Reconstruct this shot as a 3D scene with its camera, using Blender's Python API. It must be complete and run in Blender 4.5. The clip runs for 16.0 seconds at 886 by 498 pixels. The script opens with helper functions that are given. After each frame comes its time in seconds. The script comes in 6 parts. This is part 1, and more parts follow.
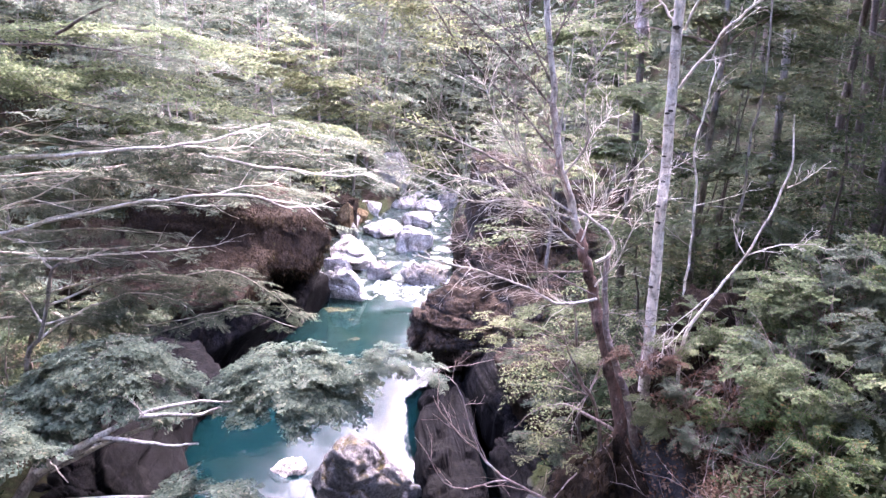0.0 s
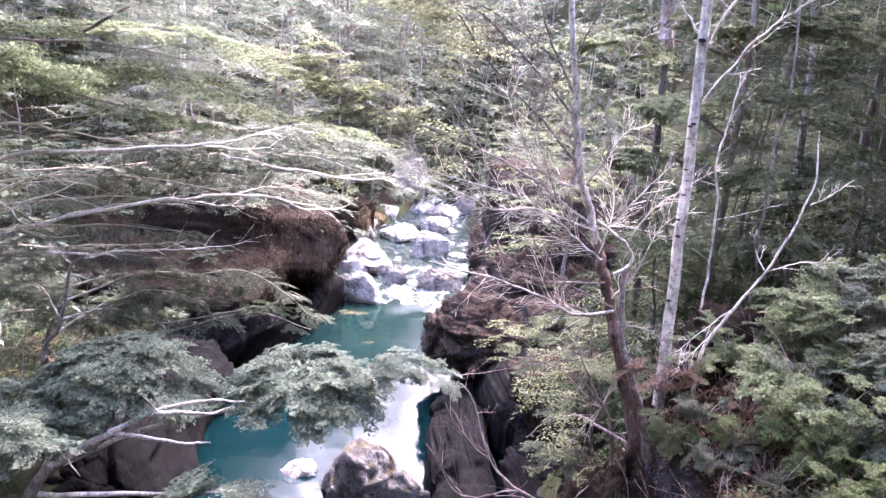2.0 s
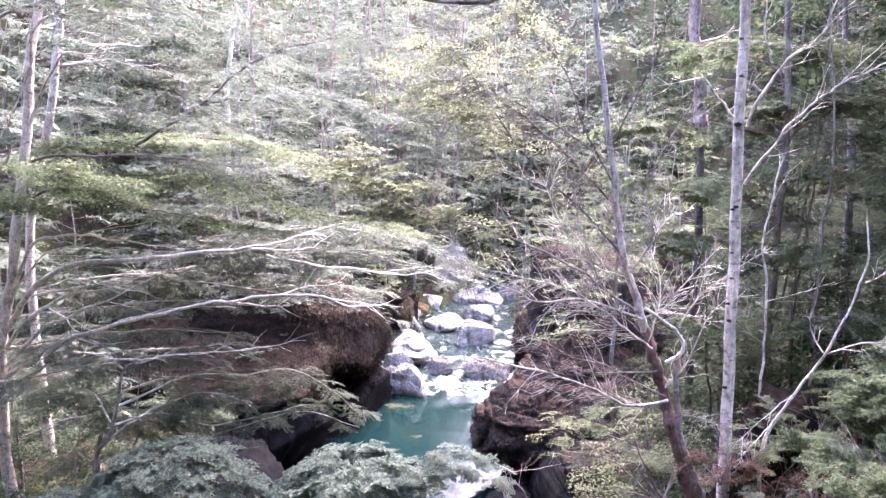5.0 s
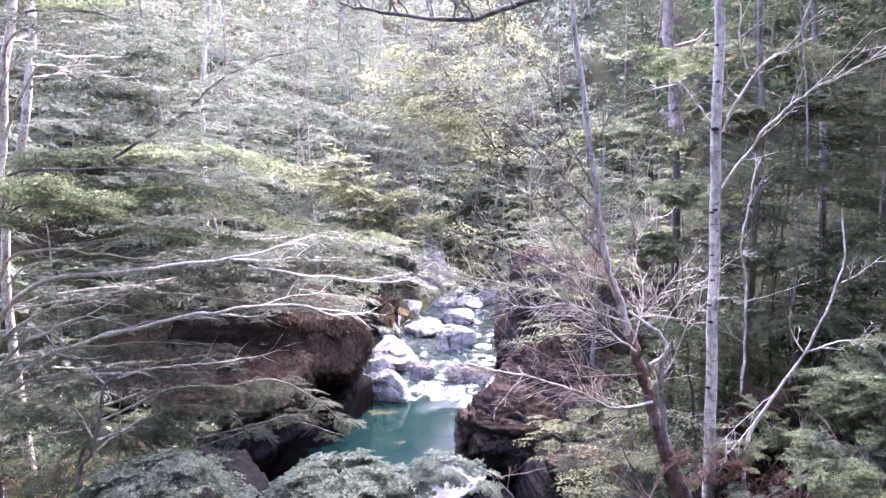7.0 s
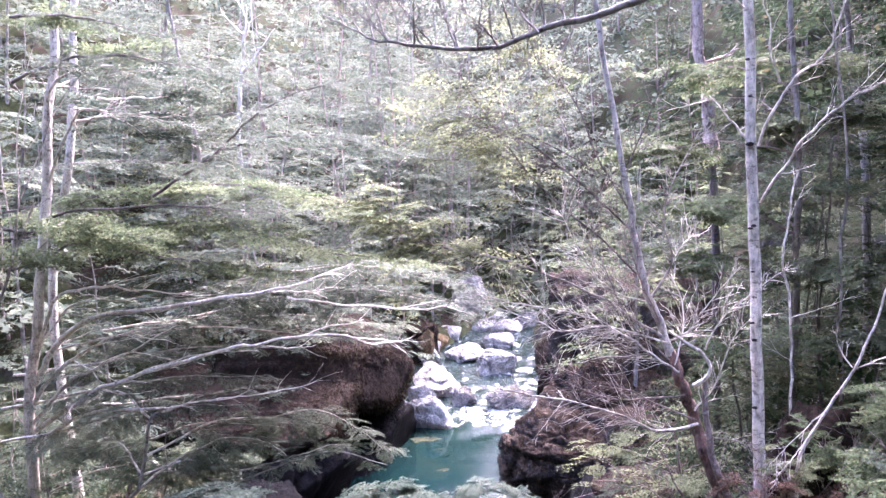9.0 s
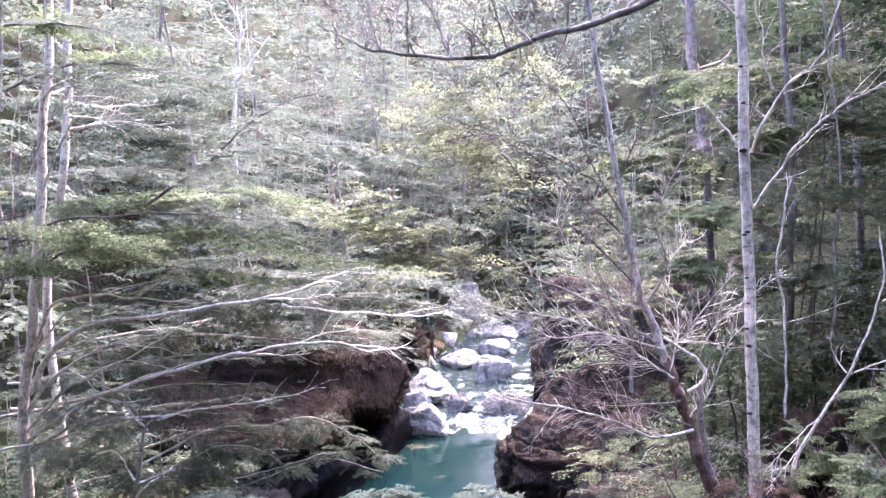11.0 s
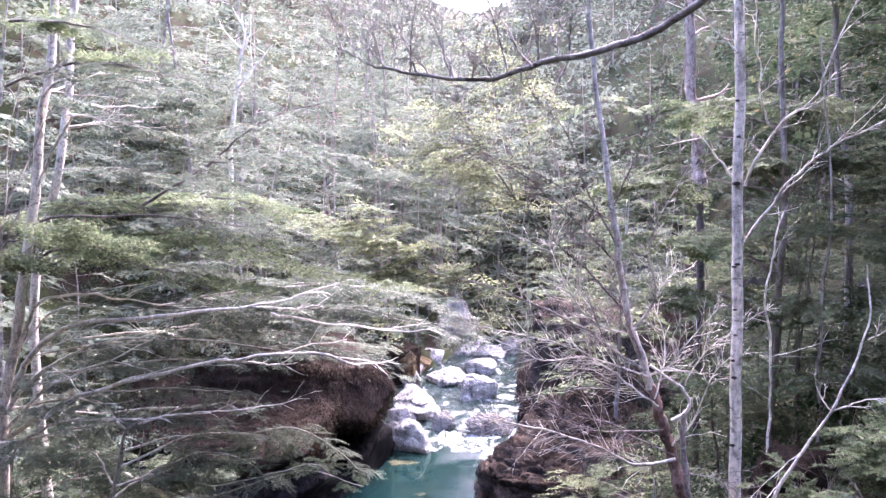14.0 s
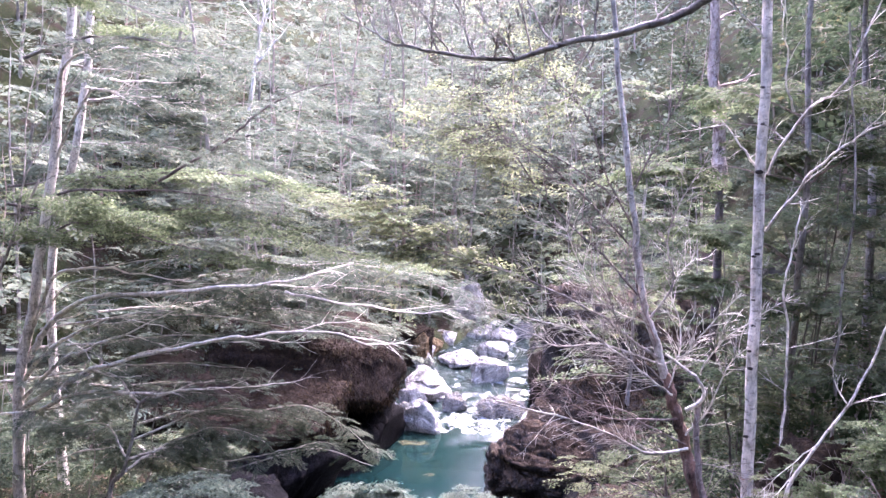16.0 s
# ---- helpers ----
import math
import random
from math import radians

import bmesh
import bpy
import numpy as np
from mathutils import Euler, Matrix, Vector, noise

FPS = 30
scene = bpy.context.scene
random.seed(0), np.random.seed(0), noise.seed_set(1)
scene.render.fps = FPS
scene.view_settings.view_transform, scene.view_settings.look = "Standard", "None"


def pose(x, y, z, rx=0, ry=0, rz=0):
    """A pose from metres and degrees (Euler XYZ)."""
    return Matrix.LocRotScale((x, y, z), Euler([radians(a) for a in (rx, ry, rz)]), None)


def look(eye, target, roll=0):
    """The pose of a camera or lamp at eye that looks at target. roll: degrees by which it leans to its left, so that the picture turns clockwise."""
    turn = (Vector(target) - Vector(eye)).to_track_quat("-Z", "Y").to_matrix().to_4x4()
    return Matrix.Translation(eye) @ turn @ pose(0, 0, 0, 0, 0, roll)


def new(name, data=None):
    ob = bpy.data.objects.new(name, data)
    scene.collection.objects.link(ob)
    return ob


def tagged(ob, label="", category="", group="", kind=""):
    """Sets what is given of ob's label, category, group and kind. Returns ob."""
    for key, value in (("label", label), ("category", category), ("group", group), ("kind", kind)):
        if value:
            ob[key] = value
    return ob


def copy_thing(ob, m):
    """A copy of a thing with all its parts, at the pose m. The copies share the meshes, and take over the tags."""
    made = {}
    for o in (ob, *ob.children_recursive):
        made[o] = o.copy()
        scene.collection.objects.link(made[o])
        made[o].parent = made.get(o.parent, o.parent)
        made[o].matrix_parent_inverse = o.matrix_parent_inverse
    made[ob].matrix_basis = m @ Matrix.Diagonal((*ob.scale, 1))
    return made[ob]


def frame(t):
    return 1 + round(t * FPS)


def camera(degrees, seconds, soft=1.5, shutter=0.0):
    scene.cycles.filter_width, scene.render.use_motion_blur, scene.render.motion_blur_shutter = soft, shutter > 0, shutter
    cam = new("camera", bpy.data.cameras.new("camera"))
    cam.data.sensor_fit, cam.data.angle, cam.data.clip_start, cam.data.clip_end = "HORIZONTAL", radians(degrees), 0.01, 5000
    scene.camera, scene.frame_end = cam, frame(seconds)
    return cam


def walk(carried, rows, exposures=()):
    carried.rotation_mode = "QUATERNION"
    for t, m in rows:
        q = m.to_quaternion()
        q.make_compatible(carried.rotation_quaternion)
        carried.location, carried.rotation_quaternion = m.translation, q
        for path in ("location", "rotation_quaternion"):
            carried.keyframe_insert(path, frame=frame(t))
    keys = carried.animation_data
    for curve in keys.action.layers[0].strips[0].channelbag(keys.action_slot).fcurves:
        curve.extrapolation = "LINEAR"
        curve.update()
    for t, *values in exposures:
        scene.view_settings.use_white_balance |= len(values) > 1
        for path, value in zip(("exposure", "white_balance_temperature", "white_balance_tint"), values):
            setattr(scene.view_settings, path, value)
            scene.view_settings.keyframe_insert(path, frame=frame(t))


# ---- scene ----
cam = camera(59.25, 16.0, soft=1.45)
# seconds, eye, turn to the left, tilt, roll
PATH = [
    (0, (0.058, 0.016, 10.867), -3.004, -12.906, 2.578),
    (0.5, (0.066, -0.004, 10.890), -2.891, -11.980, 1.902),
    (1, (0.080, 0.035, 10.902), -1.336, -12.002, 0.352),
    (1.5, (0.096, 0.058, 10.907), -0.805, -10.904, 0.348),
    (2, (0.041, 0.037, 10.878), -1.782, -12.567, 4.040),
    (2.5, (0.054, 0.066, 10.854), -1.571, -13.184, 2.684),
    (3, (0.079, 0.078, 10.894), -0.824, -12.157, 0.384),
    (3.5, (0.130, 0.085, 10.942), 1.314, -8.826, -1.770),
    (4, (0.113, 0.069, 10.945), 2.326, -8.737, -1.018),
    (4.2, (0.100, 0.094, 10.948), 2.585, -7.997, 0.062),
    (6.3, (-0.087, -0.038, 11.005), 0.904, -5.784, 1.487),
    (6.5, (-0.085, -0.038, 11.004), 0.095, -5.781, 1.086),
    (7, (-0.074, -0.011, 11.028), -0.000, -6.000, -0.002),
    (7.5, (-0.065, -0.032, 11.016), 1.096, -5.993, -0.649),
    (8, (-0.034, -0.038, 11.055), 1.684, -5.082, -1.606),
    (8.5, (-0.042, -0.028, 11.047), 2.300, -4.841, -1.939),
    (9, (-0.040, -0.006, 11.048), 2.733, -4.132, -2.239),
    (11.3, (-0.030, -0.022, 11.067), 2.252, -3.505, -2.531),
    (11.5, (-0.029, -0.035, 11.073), 2.605, -2.592, -3.163),
    (12, (-0.027, -0.034, 11.070), 1.838, -2.175, -3.227),
    (12.5, (-0.026, -0.031, 11.068), 0.810, -2.493, -2.654),
    (13, (-0.028, -0.008, 11.070), 0.741, -2.108, -0.397),
    (13.5, (-0.038, -0.037, 11.071), 1.540, -1.643, 0.231),
    (14, (-0.034, -0.049, 11.069), 1.772, -2.480, 0.533),
    (14.5, (-0.033, -0.037, 11.069), 2.414, -2.295, 0.596),
    (15, (-0.037, -0.045, 11.072), 2.030, -2.406, 1.336),
    (15.5, (-0.054, -0.019, 11.049), 1.837, -5.248, 1.482),
    (16, (-0.050, 0.025, 11.069), 2.814, -3.828, 1.834),
]
walk(cam, [(t, Matrix.Translation(e) @ pose(0, 0, 0, 0, 0, yaw) @ pose(0, 0, 0, 90 + tilt) @ pose(0, 0, 0, 0, 0, roll)) for t, e, yaw, tilt, roll in PATH],
     [(0, 4.56 + 0.38, 6120, 28 + 9), (2.8, 4.56 + 0.38, 6120, 28 + 9), (3.6, 4.56 + 0.40, 6120, 28 + 7), (4.2, 4.56 + 0.38, 6120, 28 + 8), (6.5, 4.56 + 0.11, 6120 - 200, 28 + 9), (9, 4.56 + 0.16, 6120 - 220, 28 + 9), (12.5, 4.56 + 0.04, 6120 - 200, 28 + 8), (16, 4.56 + 0.05, 6120 - 200, 28 + 9)])

# ---- sky and light: bright overcast above a deep wooded gorge ----
world = bpy.data.worlds.new("world")
scene.world = world
world.use_nodes = True
wn, wl_ = world.node_tree.nodes, world.node_tree.links
sky = wn.new("ShaderNodeTexSky")
sky.sky_type, sky.sun_disc = "NISHITA", False
sky.sun_elevation, sky.sun_rotation = radians(49), radians(23)
sky.dust_density, sky.air_density, sky.ozone_density = 4.0, 1.0, 0.6
wn["Background"].inputs["Strength"].default_value = 0.15
wl_.new(sky.outputs["Color"], wn["Background"].inputs["Color"])
sun = new("sun", bpy.data.lights.new("sun", "SUN"))
sun.data.energy, sun.data.angle, sun.data.color = 0.6, radians(45), (1.0, 0.97, 0.93)
sun.matrix_world = look((0, 0, 0), (-0.26, -0.60, -0.76))

rng = np.random.default_rng(7)


# ---- noise and mesh tools ----
def lattice(i, j, k):
    n = (i * 374761393 + j * 668265263 + k * 1274126177) & 0xFFFFFFFF
    n = ((n ^ (n >> 13)) * 1274126177) & 0xFFFFFFFF
    return ((n ^ (n >> 16)) & 0xFFFF) / 65535.0


def value_noise(p):
    p = np.asarray(p, float)
    b = np.floor(p).astype(np.int64)
    f = p - b
    f = f * f * (3 - 2 * f)
    out = 0
    for dx in (0, 1):
        for dy in (0, 1):
            for dz in (0, 1):
                w = (f[:, 0] if dx else 1 - f[:, 0]) * (f[:, 1] if dy else 1 - f[:, 1]) * (f[:, 2] if dz else 1 - f[:, 2])
                out = out + w * lattice(b[:, 0] + dx, b[:, 1] + dy, b[:, 2] + dz)
    return out * 2 - 1


def fbm(p, octaves=4, gain=0.5):
    p, amp, out = np.asarray(p, float), 1.0, 0
    for _ in range(octaves):
        out = out + amp * value_noise(p)
        p, amp = p * 2.03 + 17.3, amp * gain
    return out


class Geo:
    """Collects quads for one mesh."""

    def __init__(self):
        self.v, self.q, self.n = [], [], 0

    def add(self, v, q):
        self.v.append(np.asarray(v, float).reshape(-1, 3))
        self.q.append(np.asarray(q, np.int64).reshape(-1, 4) + self.n)
        self.n += len(self.v[-1])

    def mesh(self, name, material, smooth=True):
        v, q = np.concatenate(self.v), np.concatenate(self.q)
        me = bpy.data.meshes.new(name)
        me.vertices.add(len(v))
        me.vertices.foreach_set("co", v.ravel())
        me.loops.add(len(q) * 4)
        me.loops.foreach_set("vertex_index", q.ravel().astype(np.int32))
        me.polygons.add(len(q))
        me.polygons.foreach_set("loop_start", np.arange(0, len(q) * 4, 4, dtype=np.int32))
        me.polygons.foreach_set("loop_total", np.full(len(q), 4, np.int32))
        me.polygons.foreach_set("use_smooth", np.full(len(q), smooth, bool))
        me.update(calc_edges=True)
        me.materials.append(material)
        return me


def part(name, geo, material, parent, label="", smooth=True):
    ob = new(name, geo.mesh(name, material, smooth))
    ob.parent = parent
    return tagged(ob, label)


def thing(name, at, label, category, group="", kind=""):
    ob = new(name)
    ob.location = at
    return tagged(ob, label, category, group, kind)


def local(geo, at):
    """Moves what was collected in world places to the thing's own base."""
    geo.v = [v - np.asarray(at, float) for v in geo.v]
    return geo


def smooth_line(pts, steps=6, wobble=0.0, r=rng):
    p = np.asarray(pts, float)
    if len(p) == 2:
        p = np.stack([p[0], p.mean(0), p[1]])
    e = np.concatenate([[2 * p[0] - p[1]], p, [2 * p[-1] - p[-2]]])
    out = []
    for i in range(1, len(e) - 2):
        t = np.linspace(0, 1, steps, endpoint=False)[:, None]
        a, b, c, d = e[i - 1], e[i], e[i + 1], e[i + 2]
        out.append(0.5 * (2 * b + (c - a) * t + (2 * a - 5 * b + 4 * c - d) * t * t + (3 * b - a - 3 * c + d) * t ** 3))
    out = np.concatenate(out + [p[-1:]])
    if wobble:
        k = r.normal(0, wobble, out.shape)
        k = (k + np.roll(k, 1, 0) + np.roll(k, 2, 0)) / 1.7
        k[0] = 0
        out = out + k
    return out


def tube(geo, line, r0, r1, sides=6, flare=0.0, rough=0.0, power=1.0):
    line = np.asarray(line, float)
    n = len(line)
    t = np.gradient(line, axis=0)
    t /= np.linalg.norm(t, axis=1)[:, None] + 1e-9
    ref = np.array([0.31, 0.87, 0.2]) if abs(t[0][2]) > 0.6 else np.array([0.1, 0.05, 1.0])
    a = np.cross(t, ref)
    a /= np.linalg.norm(a, axis=1)[:, None] + 1e-9
    b = np.cross(t, a)
    s = np.linspace(0, 1, n)
    rad = r0 + (r1 - r0) * s ** power + flare * np.exp(-s * n / 2.0)
    ang = np.linspace(0, 2 * np.pi, sides, endpoint=False)
    ring = a[:, None, :] * np.cos(ang)[None, :, None] + b[:, None, :] * np.sin(ang)[None, :, None]
    rr = rad[:, None] * (1 + (rough * rng.normal(0, 1, (n, sides)) if rough else 0))
    v = line[:, None, :] + ring * (rr[:, :, None] if rough else rad[:, None, None])
    i, j = np.meshgrid(np.arange(n - 1), np.arange(sides), indexing="ij")
    k = (j + 1) % sides
    geo.add(v, np.stack([i * sides + j, i * sides + k, (i + 1) * sides + k, (i + 1) * sides + j], -1))


def leaves(geo, c, size, r, tilt=0.45, slim=0.5, along=None):
    """Rhombic leaves round the centres c, nearly level with a random tilt."""
    n = len(c)
    if not n:
        return
    yaw = r.uniform(0, 2 * np.pi, n) if along is None else along + r.normal(0, 0.55, n)
    pit, rol = r.normal(0, tilt, n), r.normal(0, tilt, n)
    s = size * r.uniform(0.7, 1.6, n)
    a = np.stack([np.cos(yaw) * np.cos(pit), np.sin(yaw) * np.cos(pit), np.sin(pit)], -1)
    side = np.stack([-np.sin(yaw), np.cos(yaw), np.zeros(n)], -1)
    up = np.cross(a, side)
    b = side * np.cos(rol)[:, None] + up * np.sin(rol)[:, None]
    h, w = (a * s[:, None] * 0.5), (b * s[:, None] * 0.5 * slim)
    v = np.stack([c - h, c + w - h * 0.15, c + h, c - w - h * 0.15], 1)
    geo.add(v, np.arange(4 * n).reshape(n, 4))


def spray(leafs, wood, base, heading, length, width, n, leaf, r, rise=0.0, droop=0.25, thick=0.05, tilt=0.4, twig=0.012, clumps=0):
    """A flat fan of foliage on a forking twig, as beech carries it."""
    h = np.array([math.cos(heading), math.sin(heading), 0.0])
    sd = np.array([-h[1], h[0], 0.0])
    base = np.asarray(base, float)

    def at(s, l):
        return base + np.multiply.outer(s * length, h) + np.multiply.outer(l, sd) + np.multiply.outer(length * (rise * s - droop * s * s) - 0.35 * np.abs(l) * droop, [0, 0, 1.0])

    m = max(5, int(5 + length * 4)) if not clumps else clumps
    ts = np.linspace(0.12, 1.0, m) + r.uniform(-0.04, 0.04, m)
    ls = width * 0.5 * (0.25 + np.sin(np.pi * np.clip(ts, 0, 1) ** 0.75)) * r.uniform(-1, 1, m)
    if wood is not None and twig:
        line = at(np.linspace(0, 1, 6), np.zeros(6))
        line[1:] += r.normal(0, 0.02 * length, (5, 3))
        tube(wood, line[::2] if clumps else line, twig, twig * 0.25, 3 if clumps else 4)
        for t0, l0 in list(zip(ts, ls))[:: 4 if clumps else max(1, m // 9)]:
            tube(wood, [at(np.array([max(t0 - 0.25, 0)]), np.zeros(1))[0], at(np.array([t0 - 0.1]), np.array([l0 * 0.55]))[0], at(np.array([t0]), np.array([l0]))[0]], twig * 0.55, twig * 0.2, 3)
    k = r.integers(0, m, n)
    u = r.uniform(0, 1, n) ** 0.7
    s = (ts[k] - 0.22 * (1 - u)) + r.normal(0, 0.09, n)
    l = ls[k] * u + r.normal(0, 0.13 * width, n)
    c = at(s, l)
    c[:, 2] += r.normal(0, thick, n) + 0.05 * length * (value_noise(np.c_[c[:, 0] * 1.3, c[:, 1] * 1.3, np.full(n, base[2])]))
    leaves(leafs, c, leaf, r, tilt, 0.5, heading)


def twigs(geo, p0, p1, r0, r, depth=2, n=5, sag=0.0, spread=0.45, sides=5):
    """A bare branch that forks and forks again, nearly straight."""
    p0, p1 = np.asarray(p0, float), np.asarray(p1, float)
    d = p1 - p0
    ln = np.linalg.norm(d)
    bow = r.normal(0, 0.035, 3) * ln
    line = smooth_line([p0, p0 + d * 0.35 + [0, 0, sag * ln] + bow, p0 + d * 0.7 + [0, 0, sag * ln * 0.8] + bow * 0.8, p1], 4, 0.010 * ln, r)
    tube(geo, line, r0, max(r0 * 0.3, 0.002), sides)
    if depth:
        for k in range(n):
            i = r.integers(int(len(line) * 0.2), len(line) - 1)
            side = np.cross(d / ln, r.normal(0, 1, 3))
            side *= (0.55 + spread * 0.4) / (np.linalg.norm(side) + 1e-6)
            way = d / ln * 0.8 + side + [0, 0, 0.12]
            q = line[i] + way * ln * r.uniform(0.18, 0.42)
            twigs(geo, line[i], q, max(r0 * (1 - 0.6 * i / len(line)) * 0.55, 0.0022), r, depth - 1, max(2, n - 2), sag * 0.5, spread, 4 if sides > 3 else 3)


# ---- beech foliage: flat fans of small leaves on a forking twig ----
def make_fan(seed, sides, per, leaf, twig, forks):
    """One fan, a metre long, flat in x and y: leaf corners, and its twigs' mesh."""
    r = np.random.default_rng(seed)
    c, yaw = [], []
    wood = Geo()
    bend = r.normal(0, 0.05)
    axis_at = lambda t: np.stack([t, bend * np.sin(np.pi * t), 0.0 * t], -1)
    tube(wood, axis_at(np.linspace(0, 0.97, 5 if forks else 3)), twig, twig * 0.3, 3)
    for i, t in enumerate(np.linspace(0.10, 0.96, sides)):
        s = 1 if i % 2 else -1
        ln = (0.10 + 0.42 * math.sin(math.pi * (0.12 + 0.80 * t)) ** 0.8) * r.uniform(0.65, 1.15)
        a = s * r.uniform(0.65, 1.0)
        h, p = np.array([math.cos(a), math.sin(a), 0]), axis_at(np.array([t]))[0]
        if forks and i % forks == 0:
            tube(wood, [p, p + h * ln * 0.5 + [0.02 * ln, 0, 0], p + h * ln * 0.95 + [0.08 * ln, 0, 0]], twig * 0.5, twig * 0.2, 3)
        k = max(2, int(per * ln / 0.4))
        u = np.linspace(0.12, 1.0, k)
        for e in (1, -1):
            q = p + np.multiply.outer(u * ln, h) + np.outer(0.08 * ln * u * u, [1, 0, 0])
            q = q + r.normal(0, 0.012, q.shape) + e * leaf * 0.42 * np.array([-h[1], h[0], 0])
            q[:, 2] += 0.035 * np.sin(9 * q[:, 0] + 7 * q[:, 1] + seed) - 0.10 * (u * ln) ** 2
            c.append(q), yaw.append(np.full(k, a + e * 0.7) + r.normal(0, 0.35, k))
    c, yaw = np.concatenate(c), np.concatenate(yaw)
    g = Geo()
    leaves(g, c, leaf, r, 0.30, 0.6, yaw)
    return g.v[0], np.concatenate(wood.v), np.concatenate(wood.q)


FAN_NEAR = [make_fan(900 + i, 17, 7, 0.088, 0.006, 2) for i in range(6)]
FAN_FINE = [make_fan(910 + i, 19, 9, 0.058, 0.005, 3) for i in range(6)]
FAN_OPEN = [make_fan(930 + i, 13, 4, 0.072, 0.006, 2) for i in range(5)]
FAN_MID = [make_fan(920 + i, 13, 4, 0.100, 0.006, 0) for i in range(5)]
FAN_FAR = [make_fan(940 + i, 9, 2, 0.185, 0.008, 0) for i in range(5)]


def put_fan(lf, wood, fan, base, heading, length, pitch=0.0, roll=0.0, droop=0.2):
    def turned(v):
        v = v.copy()
        v[:, 2] -= droop * v[:, 0] ** 2
        y, z = v[:, 1] * math.cos(roll) - v[:, 2] * math.sin(roll), v[:, 1] * math.sin(roll) + v[:, 2] * math.cos(roll)
        x, z = v[:, 0] * math.cos(pitch) - z * math.sin(pitch), v[:, 0] * math.sin(pitch) + z * math.cos(pitch)
        x, y = x * math.cos(heading) - y * math.sin(heading), x * math.sin(heading) + y * math.cos(heading)
        return np.stack([x, y, z], -1) * length + np.asarray(base, float)

    lv, wv, wq = fan
    lf.add(turned(lv), np.arange(len(lv)).reshape(-1, 4))
    if wood is not None:
        wood.add(turned(wv), wq)


def plate(lf, wood, line, fans, r, size, every=0.3, start=0.25, droop=0.2, lift=0.0):
    """Fans to both sides of a limb and at its tip, all in one level plane."""
    line = np.asarray(line, float)
    run = np.concatenate([[0], np.cumsum(np.linalg.norm(np.diff(line, axis=0), axis=1))])
    total = run[-1]
    s, k = start * total, 0
    while s < total:
        p = np.array([np.interp(s, run, line[:, a]) for a in range(3)])
        q = np.array([np.interp(min(s + 0.1 * total, total), run, line[:, a]) for a in range(3)])
        b = np.array([np.interp(s - 0.05 * total, run, line[:, a]) for a in range(3)])
        hd = math.atan2(q[1] - b[1], q[0] - b[0])
        f = size * (1 - 0.45 * (s / total) ** 2) * r.uniform(0.75, 1.2)
        side = 1 if k % 2 else -1
        put_fan(lf, wood, fans[r.integers(len(fans))], p + [0, 0, lift + r.normal(0, 0.03 * size)], hd + side * r.uniform(0.5, 1.15), f, r.normal(0.0, 0.10), r.normal(0, 0.14), droop * r.uniform(0.5, 1.5))
        s += every * r.uniform(0.7, 1.3)
        k += 1
    hd = math.atan2(line[-1][1] - line[-3][1], line[-1][0] - line[-3][0])
    put_fan(lf, wood, fans[r.integers(len(fans))], line[-1], hd, size * 0.7, 0, 0, droop)


# ---- materials ----
def material(name):
    m = bpy.data.materials.new(name)
    m.use_nodes = True
    return m, m.node_tree.nodes, m.node_tree.links, m.node_tree.nodes["Principled BSDF"]


def ramp(nodes, links, source, stops):
    n = nodes.new("ShaderNodeValToRGB")
    while len(n.color_ramp.elements) < len(stops):
        n.color_ramp.elements.new(0.5)
    for e, (p, c) in zip(n.color_ramp.elements, stops):
        e.position, e.color = p, (*c, 1)
    links.new(source, n.inputs["Fac"])
    return n.outputs["Color"]


def noise_node(nodes, links, scale, detail=5, rough=0.6, stretch=None, where="Object"):
    tc = nodes.new("ShaderNodeTexCoord")
    src = tc.outputs[where]
    if stretch:
        mp = nodes.new("ShaderNodeMapping")
        mp.inputs["Scale"].default_value = stretch
        links.new(src, mp.inputs["Vector"])
        src = mp.outputs["Vector"]
    n = nodes.new("ShaderNodeTexNoise")
    n.inputs["Scale"].default_value, n.inputs["Detail"].default_value, n.inputs["Roughness"].default_value = scale, detail, rough
    links.new(src, n.inputs["Vector"])
    return n.outputs["Fac"]


def blend(nodes, links, fac, a, b, mode="MIX"):
    n = nodes.new("ShaderNodeMix")
    n.data_type, n.blend_type = "RGBA", mode
    for sock, val in ((n.inputs[0], fac), (n.inputs[6], a), (n.inputs[7], b)):
        if isinstance(val, (int, float)):
            sock.default_value = val
        elif isinstance(val, tuple):
            sock.default_value = (*val, 1)
        else:
            links.new(val, sock)
    return n.outputs[2]


def bump(nodes, links, bsdf, height, strength, distance):
    n = nodes.new("ShaderNodeBump")
    n.inputs["Strength"].default_value, n.inputs["Distance"].default_value = strength, distance
    links.new(height, n.inputs["Height"])
    links.new(n.outputs["Normal"], bsdf.inputs["Normal"])


